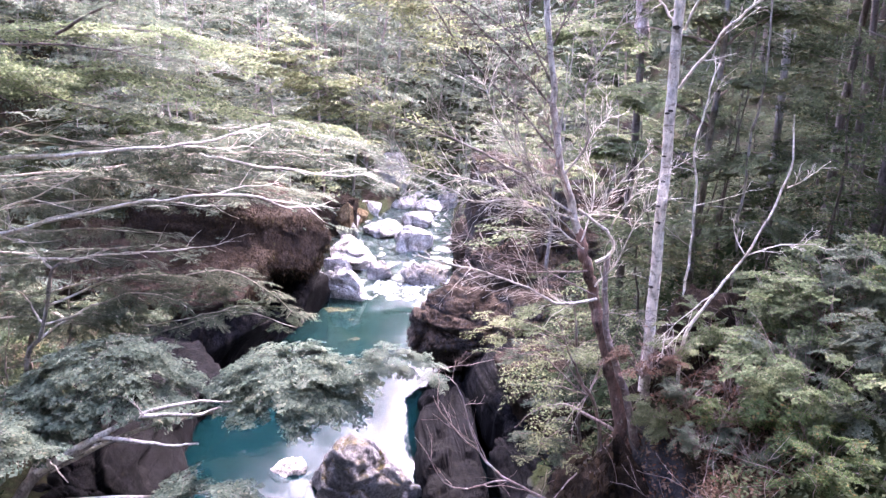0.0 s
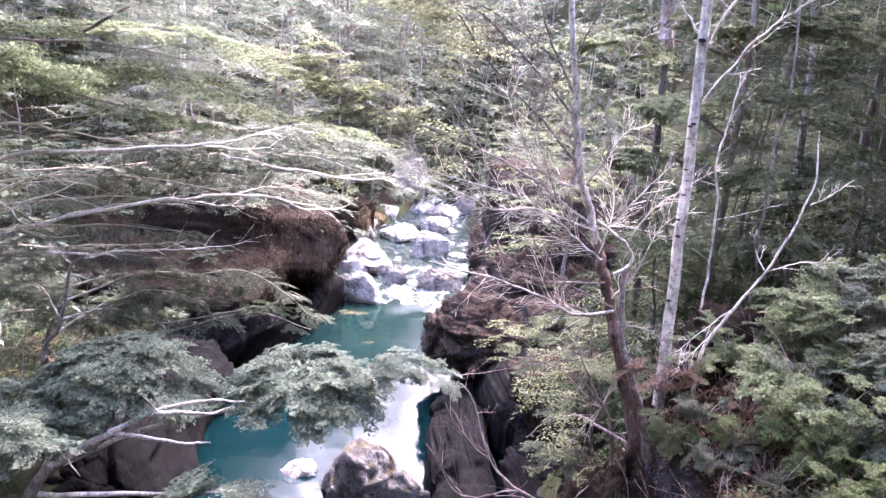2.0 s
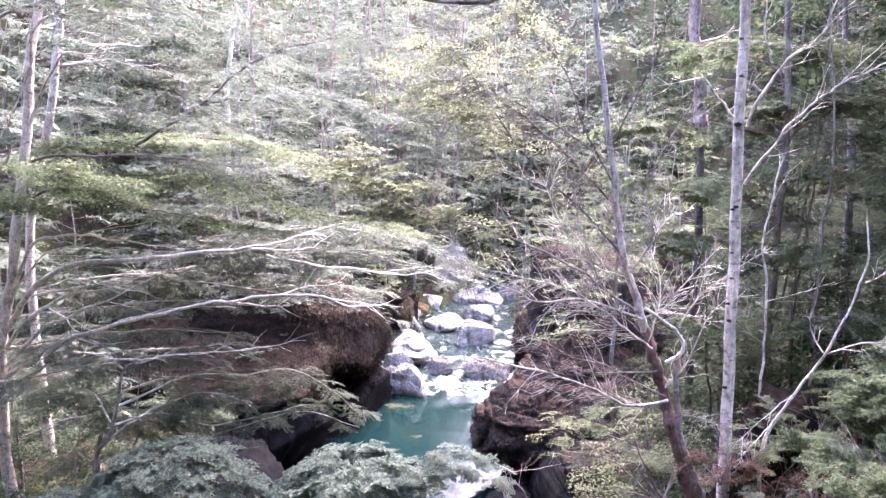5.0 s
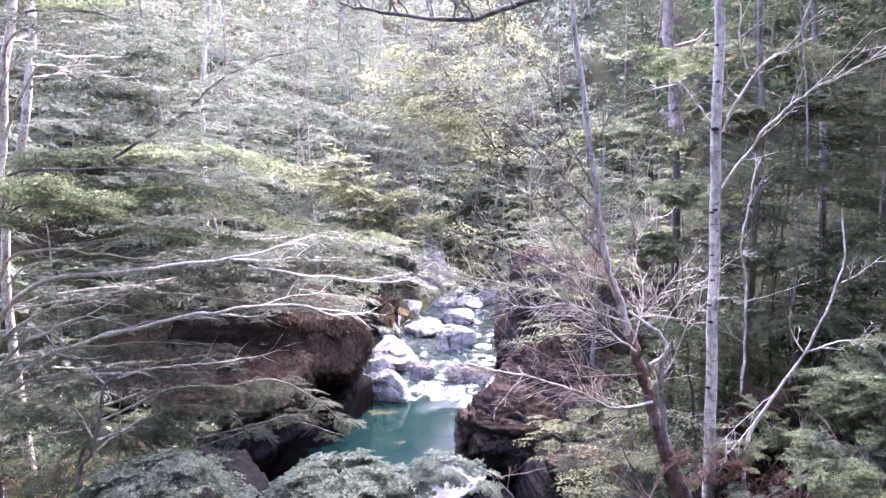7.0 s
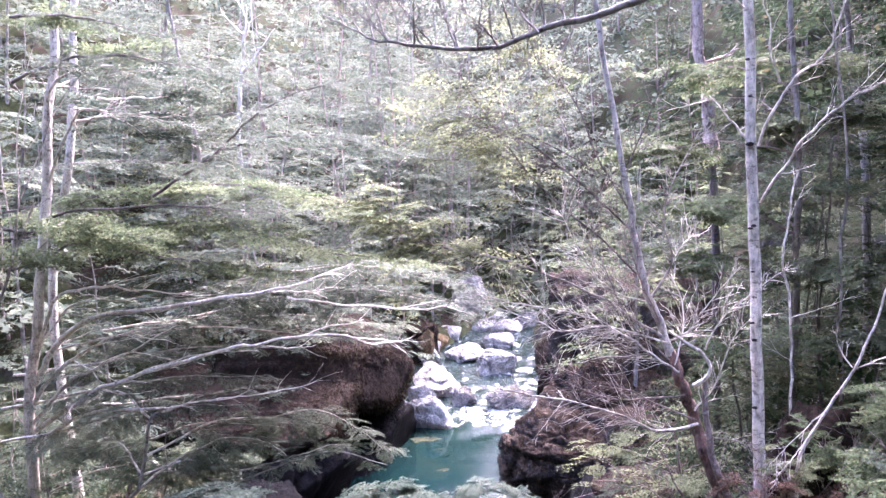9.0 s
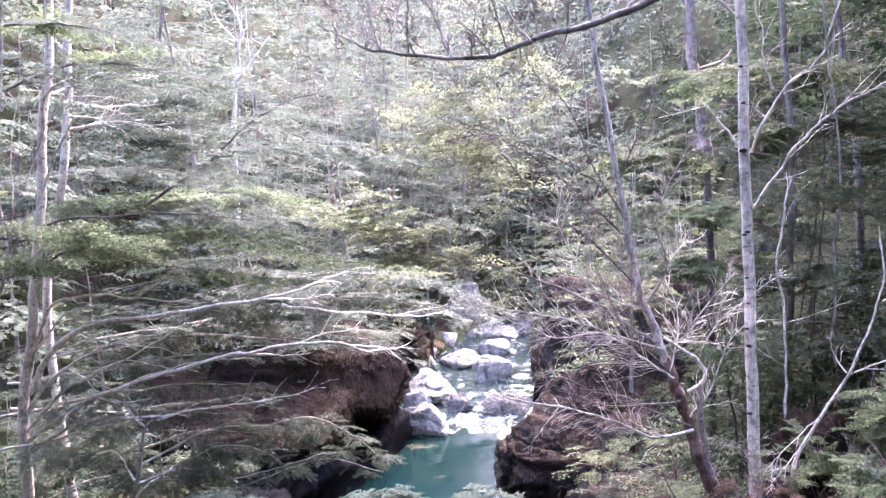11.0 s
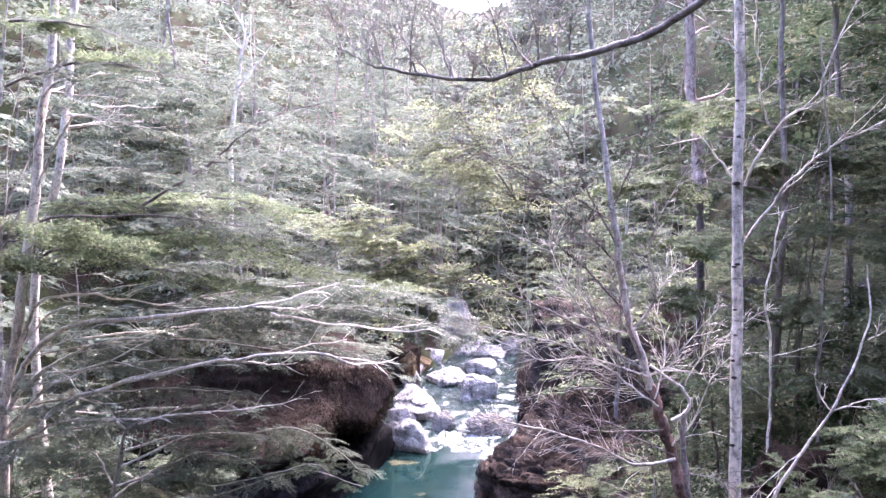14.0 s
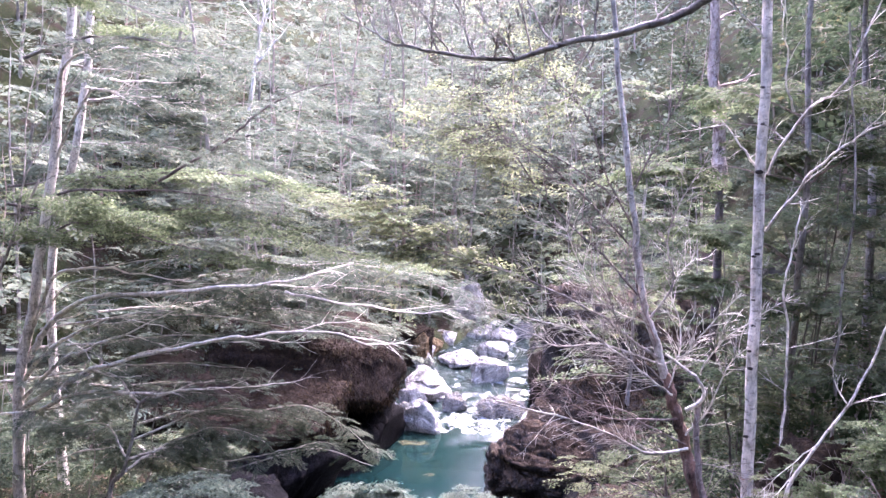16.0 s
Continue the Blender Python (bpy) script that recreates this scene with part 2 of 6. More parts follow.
def leaf_material(name, dark, mid, light, odd, gloss=0.62, shine=0.10):
    m, n, l, b = material(name)
    g = n.new("ShaderNodeNewGeometry")
    col = ramp(n, l, g.outputs["Random Per Island"], [(0.0, dark), (0.45, mid), (0.9, light), (1.0, odd)])
    patch = noise_node(n, l, 0.9, 3)
    tint = ramp(n, l, patch, [(0.3, (0.62, 0.68, 0.62)), (0.7, (1.15, 1.1, 0.95))])
    l.new(blend(n, l, 1.0, col, tint, "MULTIPLY"), b.inputs["Base Color"])
    b.inputs["Roughness"].default_value = gloss
    b.inputs["Specular IOR Level"].default_value = shine
    t = n.new("ShaderNodeBsdfTranslucent")
    l.new(col, t.inputs["Color"])
    mx = n.new("ShaderNodeMixShader")
    mx.inputs[0].default_value = 0.5
    l.new(b.outputs[0], mx.inputs[1])
    l.new(t.outputs[0], mx.inputs[2])
    l.new(mx.outputs[0], n["Material Output"].inputs["Surface"])
    return m


def bark_material(name, base, dark, band, bands=9.0, rough=0.85):
    m, n, l, b = material(name)
    blot = noise_node(n, l, 5.0, 6, 0.7, (1, 1, 0.55))
    col = ramp(n, l, blot, [(0.38, dark), (0.5, base), (0.7, tuple(min(1, c * 1.3) for c in base))])
    ring = noise_node(n, l, 1.0, 5, 0.7, (9, 9, bands * 2.2))
    mask = ramp(n, l, ring, [(0.56, (0, 0, 0)), (0.64, (0.85, 0.85, 0.85))])
    col = blend(n, l, mask, col, band)
    fine = ramp(n, l, noise_node(n, l, 24, 5, 0.7, (1, 1, 0.4)), [(0.34, (0.5, 0.5, 0.5)), (0.5, (0.95, 0.95, 0.95)), (0.66, (1.25, 1.25, 1.25))])
    col = blend(n, l, 1.0, col, fine, "MULTIPLY")
    lichen = ramp(n, l, noise_node(n, l, 2.3, 6, 0.75), [(0.58, (0, 0, 0)), (0.7, (0.8, 0.8, 0.8))])
    l.new(blend(n, l, lichen, col, tuple(0.5 * c + 0.5 * d for c, d in zip(dark, (0.12, 0.12, 0.09)))), b.inputs["Base Color"])
    b.inputs["Roughness"].default_value = rough
    b.inputs["Specular IOR Level"].default_value = 0.2
    bump(n, l, b, noise_node(n, l, 26, 6, 0.7, (1, 1, 0.3)), 0.8, 0.03)
    return m


LEAF_GREY = leaf_material("leaf_grey_green", (0.040, 0.056, 0.042), (0.074, 0.096, 0.072), (0.108, 0.130, 0.099), (0.148, 0.143, 0.092))
# grey-green lightened: haze, and light missing nearer by, put into the colour
LEAF_LIGHTENED = leaf_material("leaf_lightened_green", (0.060, 0.080, 0.060), (0.112, 0.135, 0.104), (0.162, 0.184, 0.142), (0.20, 0.20, 0.135))
LEAF_BLUE = leaf_material("leaf_blue_green", (0.055, 0.082, 0.068), (0.110, 0.146, 0.122), (0.170, 0.208, 0.178), (0.22, 0.23, 0.18))
LEAF_GOLD = leaf_material("leaf_yellow_green", (0.082, 0.100, 0.050), (0.170, 0.192, 0.104), (0.250, 0.272, 0.162), (0.28, 0.28, 0.17))
# deep green, darkened further so the colour itself carries deep shade
LEAF_DEEP_SHADE = leaf_material("leaf_deep_shade", (0.012, 0.020, 0.010), (0.027, 0.043, 0.023), (0.053, 0.073, 0.039), (0.092, 0.069, 0.035), 0.7, 0.04)
LEAF_OLIVE = leaf_material("leaf_olive", (0.048, 0.061, 0.034), (0.103, 0.125, 0.071), (0.150, 0.174, 0.105), (0.190, 0.177, 0.101), 0.65, 0.06)
LEAF_TIER = leaf_material("leaf_tier_green", (0.054, 0.076, 0.038), (0.112, 0.146, 0.076), (0.176, 0.210, 0.118), (0.25, 0.26, 0.16))
LEAF_RUST = leaf_material("leaf_rust", (0.045, 0.026, 0.020), (0.11, 0.065, 0.052), (0.19, 0.135, 0.11), (0.24, 0.10, 0.07), 0.6)
# olive leaves with the banks' shade put into their colour
LEAF_SHADE = leaf_material("leaf_olive_shaded", (0.028, 0.041, 0.029), (0.063, 0.085, 0.059), (0.111, 0.140, 0.101), (0.177, 0.164, 0.101), 0.7, 0.05)
LEAF_FRESH = leaf_material("leaf_fresh_green", (0.030, 0.050, 0.020), (0.070, 0.105, 0.042), (0.120, 0.155, 0.070), (0.20, 0.12, 0.05))
MOSS_TUFT = leaf_material("moss_tuft", (0.010, 0.007, 0.006), (0.022, 0.015, 0.011), (0.044, 0.030, 0.020), (0.050, 0.050, 0.024), 0.8)
BARK_PALE = bark_material("bark_pale", (0.60, 0.55, 0.495), (0.26, 0.235, 0.21), (0.15, 0.13, 0.11))
BARK_BLEACHED = bark_material("bark_bleached", (0.46, 0.43, 0.40), (0.22, 0.20, 0.19), (0.12, 0.11, 0.11))
BARK_WHITE = bark_material("bark_white", (0.66, 0.61, 0.545), (0.42, 0.385, 0.34), (0.12, 0.11, 0.11))
BARK_GREY = bark_material("bark_grey", (0.25, 0.228, 0.215), (0.13, 0.112, 0.105), (0.06, 0.05, 0.05))
BARK_RED = bark_material("bark_red_brown", (0.145, 0.090, 0.076), (0.022, 0.013, 0.011), (0.30, 0.25, 0.22), 3.0)
BARK_MAUVE = bark_material("bark_mauve", (0.25, 0.195, 0.185), (0.11, 0.076, 0.072), (0.42, 0.38, 0.36))
BARK_PINK = bark_material("bark_pink", (0.42, 0.34, 0.32), (0.10, 0.066, 0.064), (0.60, 0.54, 0.50), 3.0)
BARK_DARK = bark_material("bark_dark", (0.085, 0.070, 0.068), (0.035, 0.028, 0.028), (0.14, 0.12, 0.12))

BARK_KNOT = bark_material("bark_knot", (0.035, 0.03, 0.03), (0.015, 0.013, 0.013), (0.06, 0.05, 0.05))


def rock_material(name, light, mid, dark, moss=None, moss_low=0.5, moss_high=0.68, up=0.25, scale=1.2, streak=(1, 1, 0.45), relief=1.0, shine=0.06):
    m, n, l, b = material(name)
    big, fine = noise_node(n, l, scale, 7, 0.7, streak), noise_node(n, l, scale * 11, 7, 0.75)
    col = ramp(n, l, big, [(0.34, dark), (0.5, mid), (0.66, light)])
    speck = ramp(n, l, fine, [(0.36, (0.35, 0.35, 0.36)), (0.52, (0.95, 0.95, 0.95)), (0.66, (1.5, 1.46, 1.4))])
    col = blend(n, l, 1.0, col, speck, "MULTIPLY")
    if moss:
        g = n.new("ShaderNodeNewGeometry")
        s = n.new("ShaderNodeSeparateXYZ")
        l.new(g.outputs["Normal"], s.inputs[0])
        a = n.new("ShaderNodeMath")
        a.operation, a.inputs[1].default_value = "MULTIPLY_ADD", up
        l.new(s.outputs["Z"], a.inputs[0])
        l.new(noise_node(n, l, scale * 2.1, 8, 0.78, streak), a.inputs[2])
        mask = ramp(n, l, a.outputs[0], [(moss_low, (0, 0, 0)), (moss_high, (1, 1, 1))])
        mcol = ramp(n, l, noise_node(n, l, scale * 8, 7, 0.78), [(0.36, moss[0]), (0.5, moss[1]), (0.64, moss[2])])
        col = blend(n, l, mask, col, mcol)
    pale = ramp(n, l, noise_node(n, l, scale * 4.5, 5, 0.8), [(0.66, (0, 0, 0)), (0.72, (0.7, 0.7, 0.7))])
    col = blend(n, l, pale, col, tuple(min(0.6, c * 1.9) for c in light))
    l.new(col, b.inputs["Base Color"])
    b.inputs["Roughness"].default_value = 0.8
    b.inputs["Specular IOR Level"].default_value = shine
    bump(n, l, b, noise_node(n, l, scale * 3.5, 10, 0.78, streak), relief, 0.3)
    return m


ROCK_BLUFF = rock_material("rock_brown_moss", (0.062, 0.047, 0.041), (0.027, 0.020, 0.017), (0.008, 0.006, 0.006),
                           ((0.011, 0.007, 0.006), (0.024, 0.016, 0.012), (0.050, 0.035, 0.022)), 0.45, 0.58, 0.14, 1.3)
# far darker than slate is: the gorge's shade is in this colour
ROCK_SLATE_SHADED = rock_material("rock_slate_shaded", (0.010, 0.0098, 0.0125), (0.0036, 0.0036, 0.0046), (0.0014, 0.0014, 0.0019),
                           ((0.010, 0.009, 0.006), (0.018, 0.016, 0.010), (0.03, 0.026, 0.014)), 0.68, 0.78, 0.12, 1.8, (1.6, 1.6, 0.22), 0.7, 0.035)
ROCK_PALE = rock_material("rock_pale", (0.70, 0.67, 0.635), (0.48, 0.458, 0.435), (0.11, 0.103, 0.098), None, scale=1.6)
ROCK_GREY = rock_material("rock_grey", (0.36, 0.352, 0.355), (0.25, 0.244, 0.246), (0.075, 0.072, 0.074),
                          ((0.028, 0.024, 0.008), (0.06, 0.05, 0.018), (0.10, 0.08, 0.03)), 0.62, 0.76, 0.2, 1.3)

ROCK_LICHEN = rock_material("rock_brown_lichen", (0.165, 0.150, 0.148), (0.056, 0.049, 0.048), (0.012, 0.010, 0.010),
                            ((0.018, 0.012, 0.010), (0.040, 0.027, 0.020), (0.072, 0.052, 0.034)), 0.54, 0.64, 0.20, 1.1)
ROCK_OLIVE = rock_material("rock_olive", (0.13, 0.13, 0.075), (0.075, 0.078, 0.042), (0.03, 0.032, 0.02), None, scale=1.5)
ROCK_BOULDER = rock_material("rock_mossy_boulder", (0.34, 0.335, 0.35), (0.21, 0.206, 0.22), (0.075, 0.072, 0.078),
                             ((0.028, 0.024, 0.010), (0.068, 0.056, 0.024), (0.125, 0.10, 0.042)), 0.58, 0.70, 0.16, 1.3)
ROCK_OCHRE = rock_material("rock_ochre", (0.26, 0.19, 0.11), (0.15, 0.105, 0.06), (0.05, 0.034, 0.022), None, scale=1.8)


def ground_material():
    m, n, l, b = material("forest_floor")
    litter = ramp(n, l, noise_node(n, l, 7, 8, 0.75), [(0.28, (0.008, 0.006, 0.005)), (0.48, (0.024, 0.016, 0.012)), (0.62, (0.048, 0.034, 0.026)), (0.78, (0.11, 0.09, 0.072))])
    moss = ramp(n, l, noise_node(n, l, 9, 6, 0.7), [(0.3, (0.012, 0.017, 0.007)), (0.6, (0.036, 0.044, 0.018)), (0.8, (0.08, 0.085, 0.038))])
    col = blend(n, l, ramp(n, l, noise_node(n, l, 0.45, 5, 0.7), [(0.40, (0, 0, 0)), (0.54, (1, 1, 1))]), litter, moss)
    g = n.new("ShaderNodeNewGeometry")
    s = n.new("ShaderNodeSeparateXYZ")
    l.new(g.outputs["Normal"], s.inputs[0])
    rock = ramp(n, l, noise_node(n, l, 1.4, 8, 0.7), [(0.3, (0.016, 0.016, 0.02)), (0.55, (0.042, 0.041, 0.048)), (0.75, (0.085, 0.082, 0.09))])
    col = blend(n, l, ramp(n, l, s.outputs["Z"], [(0.40, (1, 1, 1)), (0.58, (0, 0, 0))]), col, rock)
    l.new(col, b.inputs["Base Color"])
    b.inputs["Roughness"].default_value = 0.9
    b.inputs["Specular IOR Level"].default_value = 0.05
    bump(n, l, b, noise_node(n, l, 12, 8, 0.75), 1.0, 0.08)
    return m


GROUND = ground_material()


def water_material(name, foam_low, foam_high):
    m, n, l, b = material(name)
    out = n["Material Output"]
    tr = n.new("ShaderNodeBsdfTransparent")
    df = n.new("ShaderNodeBsdfDiffuse")
    along = n.new("ShaderNodeSeparateXYZ")
    l.new(n.new("ShaderNodeTexCoord").outputs["Object"], along.inputs[0])
    depth = n.new("ShaderNodeMapRange")
    depth.inputs["From Min"].default_value, depth.inputs["From Max"].default_value = 22.0, 43.0
    l.new(along.outputs["Y"], depth.inputs["Value"])
    l.new(ramp(n, l, depth.outputs[0], [(0.0, (0.0014, 0.0110, 0.0135)), (0.3, (0.0035, 0.017, 0.018)), (0.62, (0.008, 0.024, 0.022)), (0.8, (0.032, 0.048, 0.045))]), df.inputs["Color"])
    l.new(ramp(n, l, depth.outputs[0], [(0.25, (0.05, 0.19, 0.20)), (0.55, (0.34, 0.46, 0.36))]), tr.inputs["Color"])
    body = n.new("ShaderNodeMixShader")
    body.inputs[0].default_value = 0.62
    l.new(tr.outputs[0], body.inputs[1])
    l.new(df.outputs[0], body.inputs[2])
    gl = n.new("ShaderNodeBsdfGlossy")
    gl.inputs["Roughness"].default_value = 0.04
    fr = n.new("ShaderNodeFresnel")
    fr.inputs["IOR"].default_value = 1.33
    bp = n.new("ShaderNodeBump")
    bp.inputs["Strength"].default_value, bp.inputs["Distance"].default_value = 0.35, 0.02
    l.new(noise_node(n, l, 3.5, 4, 0.55, (1, 0.6, 1)), bp.inputs["Height"])
    l.new(bp.outputs["Normal"], gl.inputs["Normal"])
    wet = n.new("ShaderNodeMixShader")
    l.new(fr.outputs[0], wet.inputs[0])
    l.new(body.outputs[0], wet.inputs[1])
    l.new(gl.outputs[0], wet.inputs[2])
    if foam_low is None:
        l.new(wet.outputs[0], out.inputs["Surface"])
        return m
    b.inputs["Base Color"].default_value = (0.52, 0.54, 0.56, 1)
    b.inputs["Roughness"].default_value = 0.6
    tc = n.new("ShaderNodeTexCoord")
    sp = n.new("ShaderNodeSeparateXYZ")
    l.new(tc.outputs["Object"], sp.inputs[0])
    mr = n.new("ShaderNodeMapRange")
    mr.inputs["From Min"].default_value, mr.inputs["From Max"].default_value = 34.6, 36.0
    mr.inputs["To Min"].default_value, mr.inputs["To Max"].default_value = -0.75, 0.0
    l.new(sp.outputs["Y"], mr.inputs["Value"])
    sm = n.new("ShaderNodeMath")
    l.new(noise_node(n, l, 1.1, 8, 0.7, (1, 0.55, 1)), sm.inputs[0])
    back = n.new("ShaderNodeMapRange")
    back.inputs["From Min"].default_value, back.inputs["From Max"].default_value = 38.5, 41.0
    back.inputs["To Min"].default_value, back.inputs["To Max"].default_value = 0.07, 0.0
    l.new(sp.outputs["Y"], back.inputs["Value"])
    both = n.new("ShaderNodeMath")
    l.new(mr.outputs[0], both.inputs[0])
    l.new(back.outputs[0], both.inputs[1])
    l.new(both.outputs[0], sm.inputs[1])
    mask = ramp(n, l, sm.outputs[0], [(foam_low, (0, 0, 0)), (foam_high, (1, 1, 1))])
    mx = n.new("ShaderNodeMixShader")
    l.new(mask, mx.inputs[0])
    l.new(wet.outputs[0], mx.inputs[1])
    l.new(b.outputs[0], mx.inputs[2])
    l.new(mx.outputs[0], out.inputs["Surface"])
    return m


WATER = water_material("water_pool", None, None)
RAPID = water_material("water_rapids", 0.55, 0.72)


# ---- the gorge: one ground sheet with the stream's channel cut into it ----
EDGE_Y = (-80, 10, 14, 18, 21.5, 24, 27.5, 30, 35, 40, 45, 53, 60)
EDGE_L = (-4.9, -5.4, -5.9, -6.3, -6.7, -7.3, -7.9, -6.0, -5.6, -5.2, -4.6, -1.4, 0.2)
EDGE_R = (2.2, 2.42, 2.4, 2.6, 2.8, 3.0, 2.8, 2.9, 3.2, 3.2, 3.2, 3.5, 3.6)
CLIFF_Y = (0, 9, 14, 18, 24, 27.5, 30, 40, 55)
CLIFF_L = (2.6, 2.8, 2.4, 2.0, 1.0, 0.8, 2.4, 2.0, 0.5)
CLIFF_R = (6.4, 6.6, 2.4, 1.2, 0.4, 0.4, 2.0, 2.8, 0.6)


def soft_step(a):
    a = np.clip(a, 0, 1)
    return a * a * (3 - 2 * a)


def level(y):
    """The water's height along the stream, which comes down in rapids beyond the pool."""
    return 0.055 * np.clip(np.asarray(y, float) - 35, 0, 25 + 7)


def height(x, y):
    x, y = np.asarray(x, float), np.asarray(y, float)
    p = np.stack([x.ravel(), y.ravel(), 0 * x.ravel()], -1)
    wob = fbm(p * 0.55, 4).reshape(x.shape)
    xl, xr = np.interp(y, EDGE_Y, EDGE_L) - 0.35 * wob, np.interp(y, EDGE_Y, EDGE_R) + 0.3 * wob
    # the rise behind y = -14 is unseen, added to cut off sky light
    rise = 0.40 * np.clip(y - 62, 0, 190) + level(y) + 0.9 * np.clip(-14 - y, 0, 80)
    dl, dr = xl - x, x - xr
    cl, cr = np.interp(y, CLIFF_Y, CLIFF_L), np.interp(y, CLIFF_Y, CLIFF_R)
    left = cl * soft_step(dl / 0.9) + 0.2 * np.clip(dl, 0, 9) + 0.85 * np.clip(dl - 9, 0, 120)
    right = cr * soft_step(dr / 0.8) + 0.42 * np.clip(dr, 0, 9) + 0.92 * np.clip(dr - 9, 0, 120)
    side = np.where(dl > 0, left, np.where(dr > 0, right, 0))
    inside = np.clip(np.minimum(-dl, -dr), 0, 3)
    bed = -1.3 * soft_step(inside / 0.8) * (1 - soft_step((y - 56) / 6)) * np.where(y > 35, 0.35, 1)
    rough = fbm(p * 0.22, 4).reshape(x.shape) * 0.9 + fbm(p * 1.4, 3).reshape(x.shape) * 0.16
    return rise + side + bed + rough * soft_step((np.maximum(dl, dr) - 0.2) / 3) * np.clip(np.maximum(np.abs(x), y) / 14, 0.35, 1.6)


def axis(lo, hi, step, far, grow):
    core = np.arange(lo, hi + step / 2, step)
    out, d = [], step
    while not out or out[-1] < far:
        d *= grow
        out.append((out[-1] if out else 0) + d)
    out = np.array(out)
    return np.concatenate([lo - out[::-1], core, hi + out])


gx, gy = axis(-16, 14, 0.3, 900, 1.18), axis(4, 62, 0.35, 900, 1.18)
mx_, my_ = np.meshgrid(gx, gy, indexing="ij")
ground_geo = Geo()
ii, jj = np.meshgrid(np.arange(len(gx) - 1), np.arange(len(gy) - 1), indexing="ij")
cell = ii * len(gy) + jj
ground_geo.add(np.stack([mx_, my_, height(mx_, my_)], -1), np.stack([cell, cell + len(gy), cell + len(gy) + 1, cell + 1], -1))
ground = new("ground", ground_geo.mesh("ground", GROUND))
tagged(ground, "steep forest floor of leaf litter and moss", "ground", kind="structure")


def floor_at(x, y):
    return float(height(np.array([[x]]), np.array([[y]]))[0, 0])


def water_sheet(name, x0, x1, y0, y1, step, material_, label, chop):
    xs, ys = np.arange(x0, x1, step), np.arange(y0, y1, step)
    a, b = np.meshgrid(xs, ys, indexing="ij")
    p = np.stack([a.ravel(), b.ravel(), 0 * a.ravel()], -1)
    w = soft_step((b - 33.6) / 5)
    z = level(b) + chop * w * fbm(p * np.array([1.5, 1.0, 1]), 4).reshape(a.shape) + 0.06 * w
    g = Geo()
    i, j = np.meshgrid(np.arange(len(xs) - 1), np.arange(len(ys) - 1), indexing="ij")
    c = i * len(ys) + j
    g.add(np.stack([a, b, z], -1), np.stack([c, c + len(ys), c + len(ys) + 1, c + 1], -1))
    ob = new(name, g.mesh(name, material_))
    return tagged(ob, label, "water", kind="structure")


water_sheet("water_pool", -9, 5, -30, 32.05, 0.5, WATER, "still clear teal pool mirroring the bright sky", 0.0)
water_sheet("water_rapids", -7, 6, 32, 62, 0.15, RAPID, "white foaming rapids between pale boulders", 0.09)


def blocks(p, seed):
    """Jointed rock: for each point the random size of its block, and how far it is from the joint."""
    base = np.floor(p).astype(np.int64)
    best, second, value = np.full(len(p), 9.0), np.full(len(p), 9.0), np.zeros(len(p))
    for dx in (-1, 0, 1):
        for dy in (-1, 0, 1):
            for dz in (-1, 0, 1):
                i, j, k = base[:, 0] + dx + seed * 17, base[:, 1] + dy, base[:, 2] + dz
                a, b, c = lattice(i, j, k), lattice(i + 101, j, k), lattice(i, j + 103, k)
                d = np.sqrt((base[:, 0] + dx + a - p[:, 0]) ** 2 + (base[:, 1] + dy + b - p[:, 1]) ** 2 + (base[:, 2] + dz + c - p[:, 2]) ** 2)
                near = d < best
                second = np.where(near, best, np.minimum(second, d))
                value = np.where(near, lattice(i, j, k + 107), value)
                best = np.where(near, d, best)
    return value * 2 - 1, second - best


